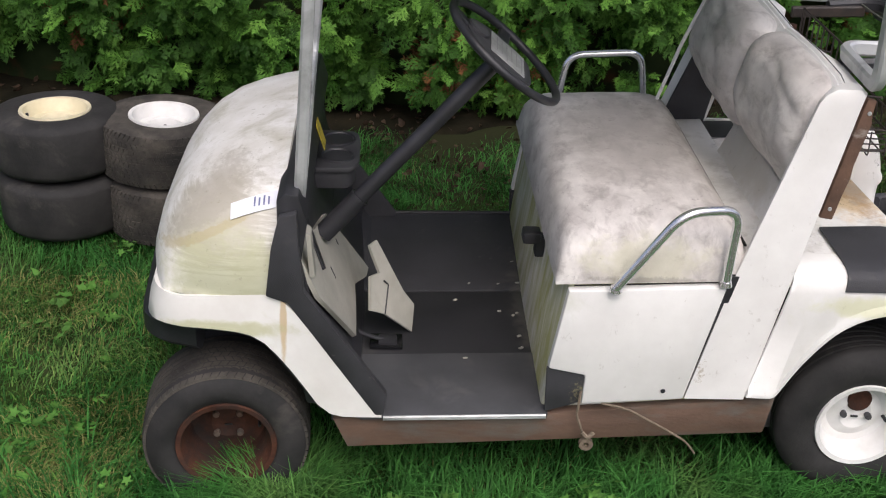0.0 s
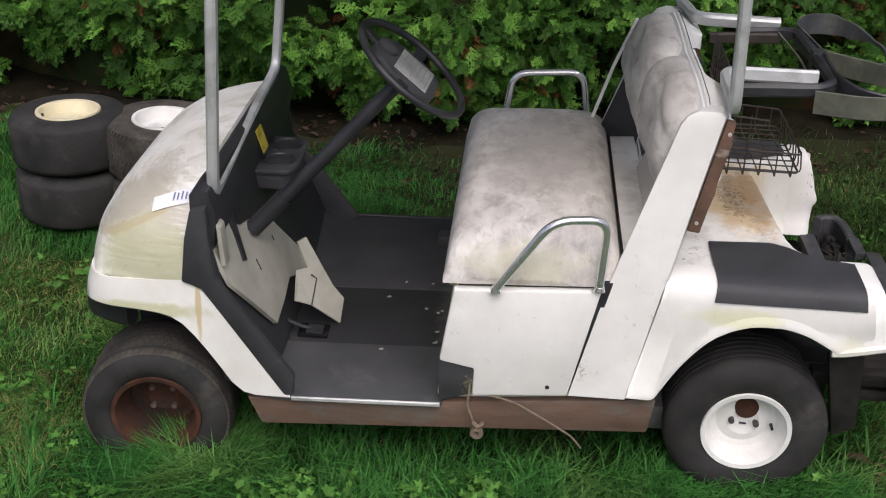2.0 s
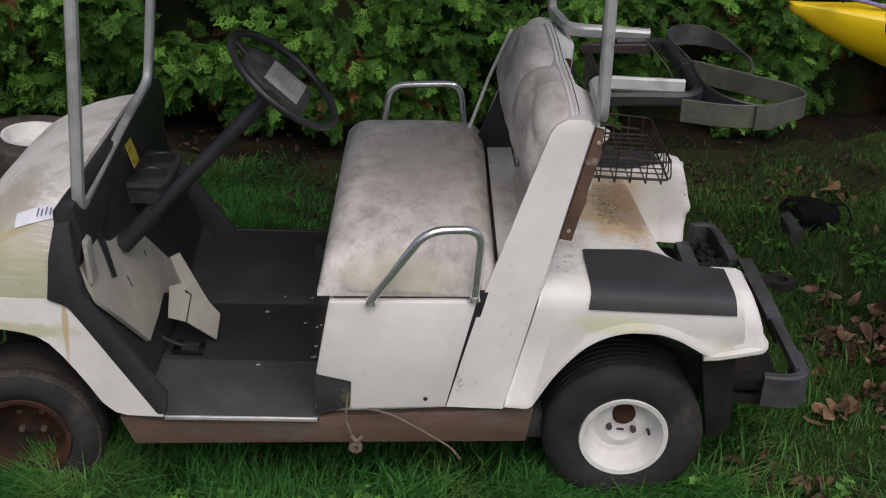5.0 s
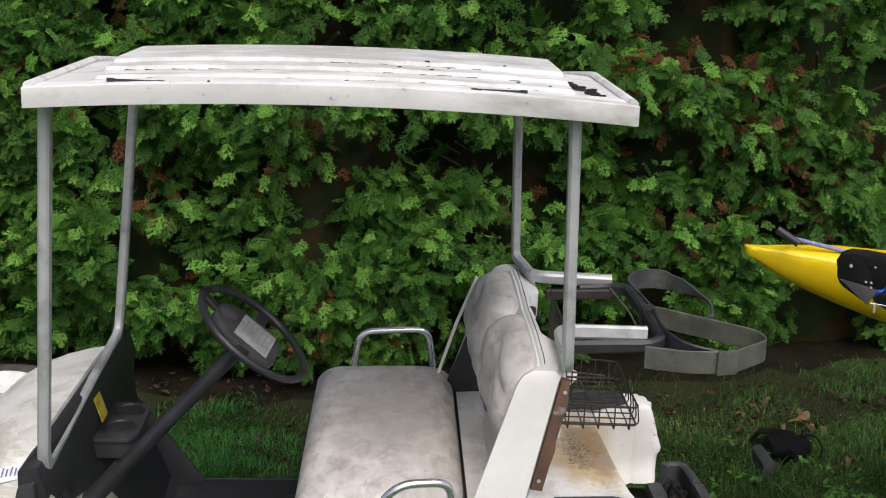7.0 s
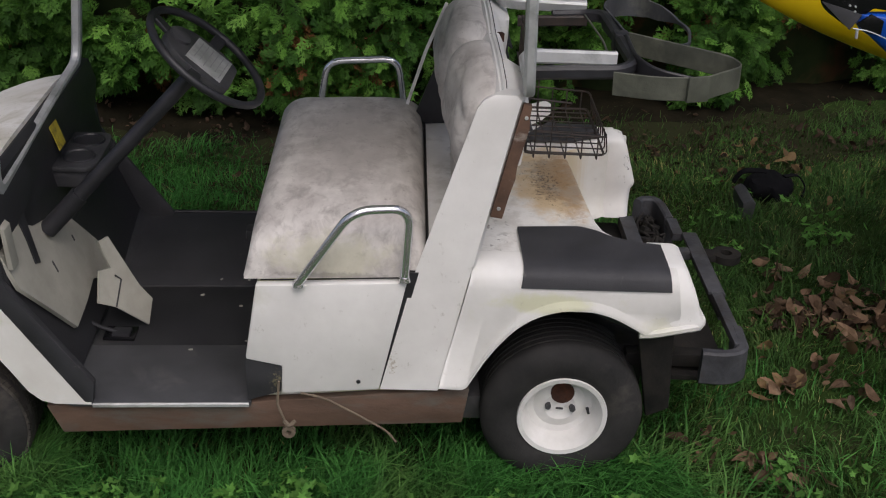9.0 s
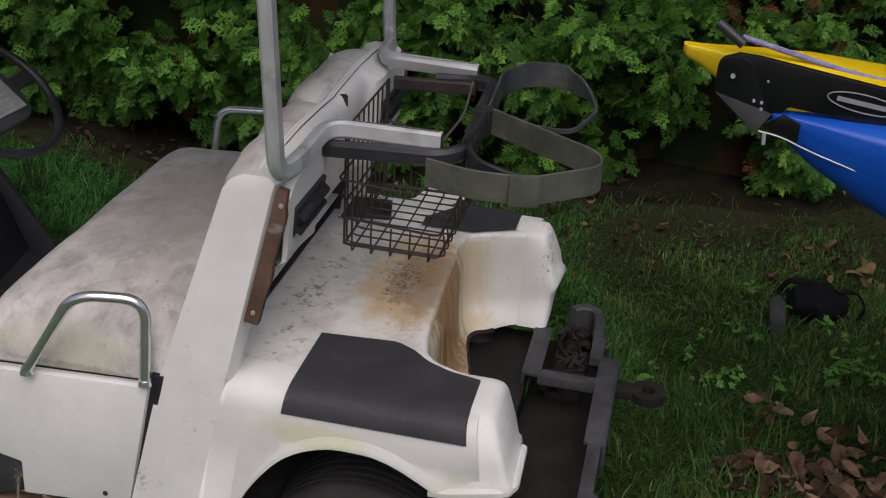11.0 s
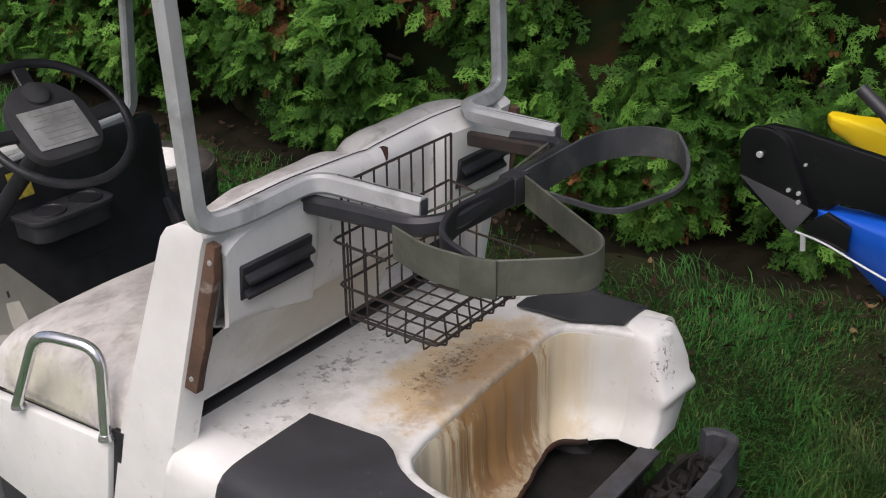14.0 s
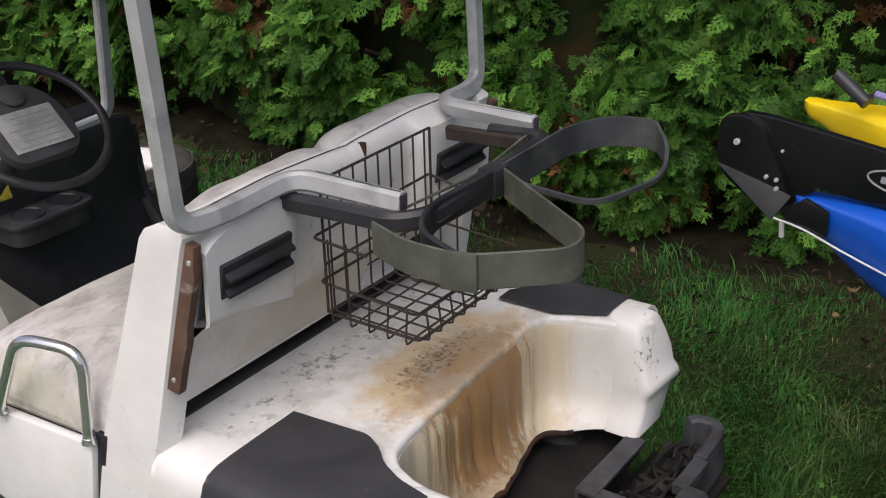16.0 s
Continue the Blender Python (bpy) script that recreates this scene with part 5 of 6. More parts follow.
part("engine_cover", merged(rounded(box(1.50, 1.88, -0.30, 0.36, 0.20, 0.34, 0.03), 0.0), moved(lathe([(0.0005, -0.09), (0.055, -0.09), (0.06, -0.08), (0.06, 0.08), (0.05, 0.09), (0.0005, 0.09)], 20, "y"), Matrix.Translation((1.80, 0.05, 0.345))), tube([(1.76, -0.28, 0.37), (1.84, -0.1, 0.40), (1.86, 0.2, 0.38), (1.80, 0.34, 0.36)], 0.011, 0.05, 8)), GREASE, cart, "dirty dark engine bay parts")
part("mud_flap", prism([(1.80, 0.54), (1.90, 0.54), (1.92, 0.27), (1.86, 0.24)], "y", -0.47, -0.44, 0.006), GREASE, cart, "black rubber flap behind the wheel")
part("axle", tube([(1.63, -0.36, 0.215), (1.63, 0.36, 0.215)], 0.04, 0.02, 12), GREY, cart)
part("front_axle", tube([(0.03, -0.36, 0.20), (0.03, 0.36, 0.20)], 0.025, 0.02, 12), GREY, cart)
part("underbody", box(0.45, 1.55, -0.42, 0.42, 0.18, 0.262, 0.02), GREY, cart)

# hand rails
part("hand_rail", tube([(0.925, -0.538, 0.66), (1.060, -0.555, 0.875), (1.198, -0.518, 0.868), (1.190, -0.528, 0.68)], 0.0115, 0.05, 12), CHROME, cart, "bright chrome hand rail")
part("hand_rail", tube([(0.905, 0.515, 0.67), (0.932, 0.515, 0.884), (1.158, 0.515, 0.900), (1.19, 0.515, 0.68)], 0.0115, 0.05, 12), CHROME, cart, "bright chrome hand rail")
for x, y, z in ((0.928, -0.536, 0.660), (1.19, -0.528, 0.678)):
    part("rail_foot", moved(lathe([(0.0005, -0.004), (0.016, -0.004), (0.013, 0.008), (0.0005, 0.008)], 16, "z"), Matrix.Translation((x, y, z))), CHROME, cart)

# ---- golf cart: roof, posts, bag holder ----
POST = slab(0.037, 0.027, 0.006)
part("front_post", sweep(fillet([(0.232, -0.46, 1.79), (0.184, -0.448, 0.832), (0.163, 0.45, 0.875), (0.238, 0.45, 1.735)], 0.06, 8), POST, up=(1, 0, 0)), ALU, cart, "grey aluminium front post frame")
NEAR_POST = [(1.436, -0.50, 1.79), (1.464, -0.492, 1.163), (1.474, -0.40, 1.158), (1.474, -0.212, 1.164), (1.714, -0.208, 1.163)]
FAR_POST = [(1.400, 0.472, 1.735), (1.424, 0.468, 1.166), (1.446, 0.40, 1.160), (1.456, 0.268, 1.166), (1.698, 0.262, 1.163)]
for pts in (NEAR_POST, FAR_POST):
    post = part("rear_post", sweep(fillet(pts, 0.055, 10), POST, up=(1, 0, 0)), ALU, cart, "grey aluminium rear post and tube")
    end = Vector(pts[-1])
    part("tube_end", box(end.x - 0.002, end.x + 0.0015, end.y - 0.010, end.y + 0.010, end.z - 0.015, end.z + 0.015, 0.001), SHELF, post, "dark open tube end")
    part("tube_groove", sweep([end + Vector((-0.005, 0.0, 0.0192)), end + Vector((-0.19, 0.0, 0.0192))], slab(0.004, 0.0012, 0.0004)), GREY, post, "dark groove along the tube")

# roof: a shallow crowned sheet with a turned-down rim and raised ribs
def roof_row(u):
    """One closed rib across the roof at u along it, from the near rim over the crown to the far rim and back below."""
    x = 0.216 + 1.348 * u
    base = 1.808 + 0.013 * u + 0.026 * (1 - (2 * u - 1) ** 2)
    edge = min(1.0, max(0.0, (min(u, 1 - u) - 0.092) / 0.010))
    half = [(-0.574, -0.046), (-0.578, -0.02), (-0.576, -0.002), (-0.570, 0.001), (-0.496, 0.004), (-0.490, 0.006), (-0.484, 0.018), (-0.478, 0.020), (-0.406, 0.021), (-0.400, 0.022), (-0.394, 0.036), (-0.388, 0.038), (-0.318, 0.039), (-0.312, 0.040), (-0.304, 0.054), (-0.296, 0.056), (-0.12, 0.058), (-0.02, 0.058)]
    full = half + [(-y, h) for y, h in half[::-1]]
    top = [(x, y, base - 0.022 * (y + 0.574) - 0.10 * max(0.0, y - 0.02) + ((0.60 * h * edge if h > 0.005 else h) if y < 0 or h <= 0.005 else 0.60 * h * edge)) for y, h in full]
    under = [(px, y * (0.985 if abs(y) > 0.57 else 1), z - (0.008 if abs(y) < 0.57 else 0)) for px, y, z in top]
    return top + under[::-1]


us = [0, 0.004, 0.02, 0.05, 0.085, 0.092, 0.094, 0.100, 0.102, 0.11] + [0.14 + 0.04 * i for i in range(19)] + [0.89, 0.898, 0.900, 0.906, 0.908, 0.93, 0.96, 0.98, 0.996, 1.0]
part("roof", loft([roof_row(u) for u in us]), ROOF, cart, "weathered white moulded roof with grey dirt streaks", 35)
for u0 in (0.0, 1.0):
    x = 0.216 + 1.348 * u0
    z = 1.808 + 0.013 * u0
    part("roof_rim", prism([(-0.574, z - 0.046), (-0.574, z), (0.02, z - 0.013), (0.574, z - 0.080), (0.574, z - 0.126), (0.02, z - 0.059)], "x", x - 0.003, x + 0.003, 0.001), ROOF, cart)
for u0, lip in ((0.216, 1.808), (1.564, 1.821)):
    inset = 0.010 if u0 < 1 else -0.010
    part("roof_lip", sweep(fillet([(u0 + inset, -0.566, lip + 0.004), (u0 + inset, 0.02, lip - 0.006), (u0 + inset, 0.566, lip - 0.074)], 0.05), slab(0.022, 0.016, 0.006)), ROOF, cart, "raised lip of the roof end")
for x0, z0 in ((0.40, 1.8285), (1.20, 1.8390)):
    slot = part("roof_slot", box(x0, x0 + 0.11, -0.548, -0.543, z0 - 0.004, z0 + 0.002, 0.001), BLACK, cart, "dark drain slot")
    for k in range(2):
        part("slot_end", box(x0 + 0.11 * k - 0.008, x0 + 0.11 * k + 0.008, -0.551, -0.540, z0 - 0.004, z0 + 0.003, 0.001), BLACK, slot)
rng = np.random.default_rng(31)
flakes = []


def roof_top(x, y):
    u = (x - 0.216) / 1.348
    h = max(hh for yy, hh in ((-0.6, 0.002), (-0.487, 0.019), (-0.397, 0.037), (-0.308, 0.055)) if y > yy) if 0.1 < u < 0.9 else 0.003
    return 1.808 + 0.013 * u + 0.026 * (1 - (2 * u - 1) ** 2) - 0.022 * (y + 0.574) + (0.6 * h if h > 0.005 else h)


for y, n in ((-0.4905, 5), (-0.4005, 12), (-0.3125, 7)):
    for k in range(n):
        x, sx = 0.36 + 1.06 * rng.uniform() ** 0.75, rng.uniform(0.004, 0.018)
        flakes.append(moved(box(-sx, sx, -0.004, 0.002, -0.001, 0.0022, 0.0), Matrix.Translation((x, y + rng.uniform(-0.004, 0), roof_top(x, y)))))
for k in range(46):
    if k < 30:
        t = rng.uniform()
        x, y = 1.435 + 0.06 * t + rng.normal() * 0.008, -0.24 - 0.24 * t + rng.normal() * 0.012
    else:
        x, y = 0.30 + 1.2 * rng.uniform() ** 0.5, -0.57 + 0.30 * rng.uniform()
    sx = rng.uniform(0.002, 0.009) * (1.5 if k < 30 else 0.7)
    flakes.append(moved(box(-sx, sx, -sx * 0.6, sx * 0.6, -0.001, 0.0025, 0.0), pose(x, y, roof_top(x, y), 0, 0, rng.uniform(0, 180))))
part("roof_debris", merged(*flakes), GREASE, cart, "dark leaf bits and grime on the roof")["kind"] = "stuff"

# wire sweater basket
X0, X1, Y0, Y1, Z0, Z1 = 1.505, 1.717, -0.180, 0.165, 0.884, 1.152
basket = part("wire_basket", tube([(X0, Y0, Z0), (X1, Y0, Z0), (X1, Y1, Z0), (X0, Y1, Z0)], 0.0034, 0.012, 6, True, 2), WIRE, cart, "rusty black wire basket")


def wire(points, r=0.0021):
    part("wire", tube(points, r, 0.012, 6, steps=2), WIRE, basket)


for pts in ([(X0, Y0, Z1), (X0, Y1, Z1)], [(X0 - 0.004, Y1, 0.952), (X0 - 0.006, Y0 - 0.011, 0.952), (X1, Y0 - 0.006, 0.938), (X1, Y1, 0.938), (X0 - 0.004, Y1, 0.952)], [(X0, Y0, 0.985), (X0, Y1, 0.985)],
            [(X0 + 0.11, Y0 - 0.012, 1.032), (X0 - 0.008, Y0 - 0.022, 1.046), (X0 - 0.006, Y1, 1.05)], [(X0, Y1, 1.05), (X0 + 0.10, Y1, 1.03)], [(X0, Y0, Z1), (X0, Y0, Z0)], [(X0, Y1, Z1), (X0, Y1, Z0)]):
    wire(pts, 0.0028)
for i in range(9):
    y = Y0 + (Y1 - Y0) * (i + 0.5) / 9
    wire([(X0, y, Z1), (X0, y, Z0 - 0.004), (X1 + 0.011, y, Z0 - 0.006), (X1 + 0.003, y, 0.938)])
for i in range(5):
    x = X0 + (X1 - X0) * (i + 0.5) / 5
    top = 1.045 if i < 2 else 0.938
    wire([(x, Y0 - (0.014 if i < 2 else 0.006), top), (x, Y0 - 0.013, Z0 - 0.012), (x, Y0 + 0.02, Z0 - 0.006), (x, Y1, Z0 - 0.006), (x, Y1, top)])

opening = part("deck_opening", prism([(1.350, 0.315), (1.350, 0.455), (1.452, 0.462), (1.482, 0.33)], "z", 0.7030, 0.7065, 0.001), BLACK, cart, "dark square opening in the deck")
part("opening_frame", sweep([(1.346, 0.310, 0.707), (1.346, 0.462, 0.707), (1.456, 0.468, 0.707), (1.488, 0.327, 0.707)], slab(0.007, 0.006, 0.001), closed=True), WHITE, opening)
scrap = [(1.470, 0.702), (1.503, 0.714), (1.535, 0.748), (1.575, 0.772), (1.612, 0.786), (1.650, 0.797), (1.672, 0.785), (1.670, 0.758), (1.640, 0.730), (1.600, 0.710), (1.560, 0.702)]
part("plastic_piece", moved(prism(scrap, "y", 0.0, 0.010, 0.003), pose(-0.02, 0.462, -0.006, -8, 0, -5) @ Matrix.Translation((0, 0.11, 0))), WHITE, cart, "curled white plastic piece standing on the deck edge")

# bag holder: a moulded spine between the tubes and two strap loops
holder = part("bag_holder", merged(
    sweep(fillet([(1.47, -0.235, 1.125), (1.60, -0.238, 1.133), (1.72, -0.245, 1.14), (1.765, -0.20, 1.145), (1.755, 0.0, 1.15), (1.745, 0.22, 1.15), (1.69, 0.255, 1.14), (1.60, 0.245, 1.135)], 0.03), slab(0.028, 0.035, 0.008)),
    box(1.74, 1.78, -0.02, 0.03, 1.115, 1.17, 0.006)), BLACK, cart, "black plastic bag holder spine")
BAND = slab(0.005, 0.062, 0.002)
loop_a = fillet([(1.70, -0.275, 1.12), (1.80, -0.318, 1.125), (1.915, -0.325, 1.13), (2.045, -0.215, 1.13), (2.03, -0.14, 1.13), (1.78, 0.012, 1.138)], 0.035, 6)
loop_b = fillet([(1.77, 0.02, 1.14), (1.752, 0.30, 1.130), (1.80, 0.40, 1.130), (1.885, 0.42, 1.130), (1.965, 0.31, 1.127), (1.995, 0.20, 1.124), (1.955, 0.02, 1.13), (1.80, 0.03, 1.135)], 0.05, 12)
hook = fillet([(1.77, -0.02, 1.145), (1.765, -0.20, 1.145), (1.80, -0.285, 1.14), (1.90, -0.315, 1.13)], 0.04, 6)
part("strap_loop", sweep(loop_a, BAND), STRAP, holder, "worn grey-green strap loop")
rings = []
for k, p in enumerate(loop_b):
    d = (loop_b[min(k + 1, len(loop_b) - 1)] - loop_b[max(k - 1, 0)]).normalized()
    f = min(1.0, max(0.0, (k / (len(loop_b) - 1) - 0.45) / 0.2))
    h, w = 0.031 - 0.0265 * f, 0.0028 + 0.0012 * f
    rings.append([(p.x - d.y * w, p.y + d.x * w, p.z - h), (p.x + d.y * w, p.y - d.x * w, p.z - h), (p.x + d.y * w, p.y - d.x * w, p.z + h), (p.x - d.y * w, p.y + d.x * w, p.z + h)])
part("strap_loop", loft(rings), DARK_STRAP, holder, "worn grey-green strap loop with a twisted edge")
part("strap_hook", sweep(hook, slab(0.010, 0.055, 0.003)), BLACK, holder)
part("strap_clip", moved(box(-0.030, 0.030, -0.004, 0.004, -0.033, 0.033, 0.002), pose(1.905, -0.325, 1.13, 0, 0, 16)), STRAP, holder, "doubled end of the strap")
part("cross_rod", tube([(1.69, 0.255, 1.148), (1.715, 0.02, 1.140), (1.705, -0.200, 1.146)], 0.0028, 0.05, 8), STRAP, cart, "thin grey rod between the tube ends")
part("seat_brace", sweep([(1.50, 0.24, 1.12), (1.70, 0.235, 1.13)], slab(0.02, 0.030, 0.004)), WIRE, cart, "rusty brown bracket under the tube")
part("inner_panel", prism([(1.19, 0.70), (1.34, 1.12), (1.40, 1.12), (1.33, 0.70)], "y", 0.365, 0.375, 0.002), BLACK, cart, "black panel inside the pillar")

part("panel_edge", sweep([(1.190, 0.380, 0.80), (1.240, 0.380, 0.97), (1.298, 0.380, 1.125)], slab(0.008, 0.010, 0.002)), WHITE, cart, "thin white edge of the far pillar")
part("drain_hole", knob(1.08, -Y - 0.001, 0.372, 0.006, 0.004), BLACK, cart)
rope = part("rope", merged(tube([(0.875, -0.535, 0.37), (0.870, -0.542, 0.303), (0.887, -0.545, 0.258), (0.902, -0.545, 0.22)], 0.0035, 0.01, 6), tube([(0.93, -0.536, 0.335), (0.99, -0.54, 0.326), (1.085, -0.543, 0.272), (1.155, -0.543, 0.229), (1.183, -0.541, 0.19)], 0.003, 0.03, 6)), ROPE, cart, "frayed tan rope on the side rail")
part("knot", merged(moved(lathe([(0.007, -0.006), (0.018, -0.006), (0.018, 0.006), (0.007, 0.006)], 14, "y"), Matrix.Translation((0.90, -0.549, 0.222))), tube([(0.887, -0.549, 0.255), (0.902, -0.555, 0.242), (0.917, -0.547, 0.255)], 0.006, 0.01, 6)), ROPE, rope)

# ---- stacks of spare tyres ----
def spare_tyre(x, y, z, rim_mat, label, tilt=0, lugs=False):
    t = thing("spare_tyre", label, "tyre", group="stacked spare tyres")
    t.matrix_basis = pose(x, y, z, -90 + tilt, 0, x * 200)
    body = part("tyre", tyre_mesh(0.222, 0.110, 0.205, 0), TREAD if lugs else RUBBER, t)
    if lugs:
        scattered("tread", *tread_mesh(0.222, 0.205, 8, 70, 0.0030), TREAD, body)["kind"] = "stuff"
    part("rim", rim_mesh(0.110, 0.205, 0.045), rim_mat, t)
    part("valve", moved(lathe([(0.0005, -0.02), (0.005, -0.02), (0.006, 0.015), (0.0005, 0.015)], 8, "y"), Matrix.Translation((0.095, -0.075, 0.0))), BLACK, t)
    return t


spare_tyre(-0.745, 0.935, 0.180, RIM, "black turf tyre lying flat in the grass under another")
spare_tyre(-0.755, 0.950, 0.390, CREAM, "black turf tyre with cream rim stacked on another", 2)
spare_tyre(-0.375, 0.940, 0.170, RIM, "worn black turf tyre lying in the grass under another", 0, True)
spare_tyre(-0.390, 0.960, 0.378, RIM, "worn grey-black turf tyre with white rim stacked on another", -2, True)


# ---- kayaks ----
def hull(tip, length, width, depth, slope, mat, parent):
    """A kayak hull with its end at tip, running along +x; deck above, keel below."""
    rings = []
    for i in range(43):
        t = (0.0, 0.003, 0.010)[i] if i < 3 else (i - 2) / 40
        x = tip[0] + length * t
        w = width / 2 * max(0.035, math.sin(math.pi * t)) ** 0.8 * (0.55 if i == 0 else 1.0)
        d = depth * max(0.02, math.sin(math.pi * t)) ** 0.6 * (0.6 if i == 0 else 1.0)
        deck = tip[2] + slope * length * t - 0.10 * math.sin(math.pi * t)
        row = []
        for k in range(20):
            a = 2 * math.pi * k / 20
            c, s = math.cos(a), math.sin(a)
            up = s > 0
            row.append((x, tip[1] + w * math.copysign(abs(c) ** 0.8, c), deck + (0.035 * s * min(1, t * 14) if up else d * -abs(s) ** 1.2)))
        rings.append(row)
    return part("hull", loft(rings), mat, parent, "", 60)


yellow = thing("kayak", "bright yellow plastic kayak with black toggle and purple deck line", "kayak", group="racked kayaks")
hull((2.165, 0.478, 1.232), 4.2, 0.62, 0.36, -0.03, YELLOW, yellow)
part("toggle", tube([(2.238, 0.405, 1.308), (2.302, 0.382, 1.270)], 0.0125, 0.01, 16), BLACK, yellow, "black tube carry toggle")
part("toggle_cord", tube([(2.27, 0.395, 1.30), (2.285, 0.43, 1.262), (2.30, 0.47, 1.268)], 0.005, 0.02, 6), BLACK, yellow)
part("deck_line", tube([(2.30, 0.44, 1.272), (2.55, 0.42, 1.222), (3.2, 0.40, 1.14)], 0.007, 0.05, 8), PURPLE, yellow, "purple and white deck line")
blue = thing("kayak", "blue plastic kayak with a black stern rudder", "kayak", (0.012, 0.072, -0.003), group="racked kayaks")
hull((2.335, -0.185, 1.285), 4.1, 0.60, 0.44, -0.03, BLUE, blue)
rudder = part("rudder", prism([(2.222, 1.36), (2.235, 1.385), (2.26, 1.395), (2.30, 1.393), (2.52, 1.362), (3.0, 1.30), (3.0, 1.20), (2.53, 1.283), (2.37, 1.300), (2.335, 1.268), (2.31, 1.25), (2.236, 1.308)], "y", -0.20, -0.185, 0.003), GLOSS_BLACK, blue, "black rudder blade folded onto the deck")
part("bracket", prism([p[:2] for p in fillet([(2.222, 1.305, 0), (2.222, 1.392, 0), (2.280, 1.394, 0), (2.338, 1.275, 0), (2.312, 1.247, 0)], 0.034, 7, True)], "y", -0.212, -0.200, 0.003), GLOSS_BLACK, rudder, "black rudder bracket plate")
part("guard_plate", prism([(2.225, 1.318), (2.302, 1.298), (2.338, 1.287), (2.312, 1.245)], "y", -0.2155, -0.2125, 0.001), SHELF, rudder, "smoky clear plastic guard")
part("hinge_plate", prism([(2.325, 1.262), (2.36, 1.290), (2.395, 1.275), (2.395, 1.238), (2.36, 1.240)], "y", -0.222, -0.212, 0.002), GLOSS_BLACK, rudder)
for x, z, r in ((2.253, 1.354, 0.0048), (2.300, 1.310, 0.003), (2.315, 1.308, 0.003), (2.316, 1.295, 0.003), (2.32, 1.352, 0.0022), (2.385, 1.270, 0.004), (2.388, 1.244, 0.004)):
    part("bolt", knob(x, -0.2165, z, r, 0.005, 10), ALU, rudder, "bright bolt head")
oval = [(2.505 + 0.07 * math.cos(a * math.pi / 12), -0.2015, 1.325 - 0.009 * math.cos(a * math.pi / 12) + 0.018 * math.sin(a * math.pi / 12)) for a in range(24)]
part("emblem", sweep(oval, slab(0.0025, 0.003, 0.0006), closed=True, up=(0, 1, 0)), EMBLEM, rudder, "plain dull silver oval emblem")
part("emblem_bar", moved(box(-0.052, 0.052, -0.001, 0.001, -0.0045, 0.0045, 0.0), pose(2.505, -0.2015, 1.325, 0, 7, 0)), EMBLEM, rudder)
part("rudder_cable", tube([(2.318, -0.22, 1.252), (2.36, -0.225, 1.248), (2.42, -0.225, 1.225), (2.52, -0.235, 1.198), (2.75, -0.30, 1.16)], 0.0017, 0.03, 6), ALU, blue, "pale steering cable")
part("cable_ferrule", tube([(2.330, -0.22, 1.250), (2.332, -0.22, 1.226)], 0.004, 0.01, 8), ALU, blue)
rack = thing("kayak_rack", "plain timber rack carrying two kayaks", "rack")
for x in (4.0, 5.6):
    for y in (-0.62, 0.92):
        part("post", box(x - 0.045, x + 0.045, y - 0.045, y + 0.045, -0.02, 1.3, 0.005), BARK, rack)
    part("bar", box(x - 0.04, x + 0.04, -0.66, 0.96, 0.64, 0.72, 0.005), BARK, rack)

# ---- bag, leaves, weeds on the lawn ----
bag = thing("bag", "small black fabric bag with strap lying on the lawn", "bag")
rings = []
for i in range(13):
    t = i / 12
    f = max(0.03, math.sin(math.pi * t)) ** 0.45
    rings.append([(2.66 + 0.21 * t, 1.50 + 0.10 * f * math.cos(a * math.pi / 8) + 0.02 * noise.noise((t * 5, a * 0.6, 1)), 0.062 + 0.058 * f * math.sin(a * math.pi / 8) + 0.03 * noise.noise((t * 6, a * 0.8, 4))) for a in range(16)])
part("body", loft(rings), CLOTH, bag, "", 60)
part("strap", sweep(fillet([(2.83, 1.52, 0.105), (2.90, 1.55, 0.105), (2.935, 1.52, 0.06), (2.905, 1.47, 0.03)], 0.03), slab(0.026, 0.006, 0.002)), CLOTH, bag, "black webbing strap")
part("top_strap", sweep(fillet([(2.63, 1.57, 0.05), (2.66, 1.57, 0.105), (2.73, 1.55, 0.115), (2.80, 1.54, 0.11)], 0.03), slab(0.036, 0.008, 0.002)), CLOTH, bag)
part("end_flap", prism([(2.60, 0.0), (2.59, 0.09), (2.62, 0.11), (2.645, 0.09), (2.64, 0.01)], "y", 1.26, 1.43, 0.008), GREY, bag, "grey reinforced flap")


def leaf_outline(rng):
    """A ragged pointed oval, its stalk at -u, its tip at +u."""
    wide = rng.uniform(0.42, 0.72)
    pts = []
    for k in range(10):
        a = 2 * math.pi * k / 10
        u = math.cos(a)
        pts.append(((u if k else 1.25) * rng.uniform(0.9, 1.1), wide * math.sin(a) * (1.0 - 0.25 * u) * rng.uniform(0.75, 1.15)))
    return pts


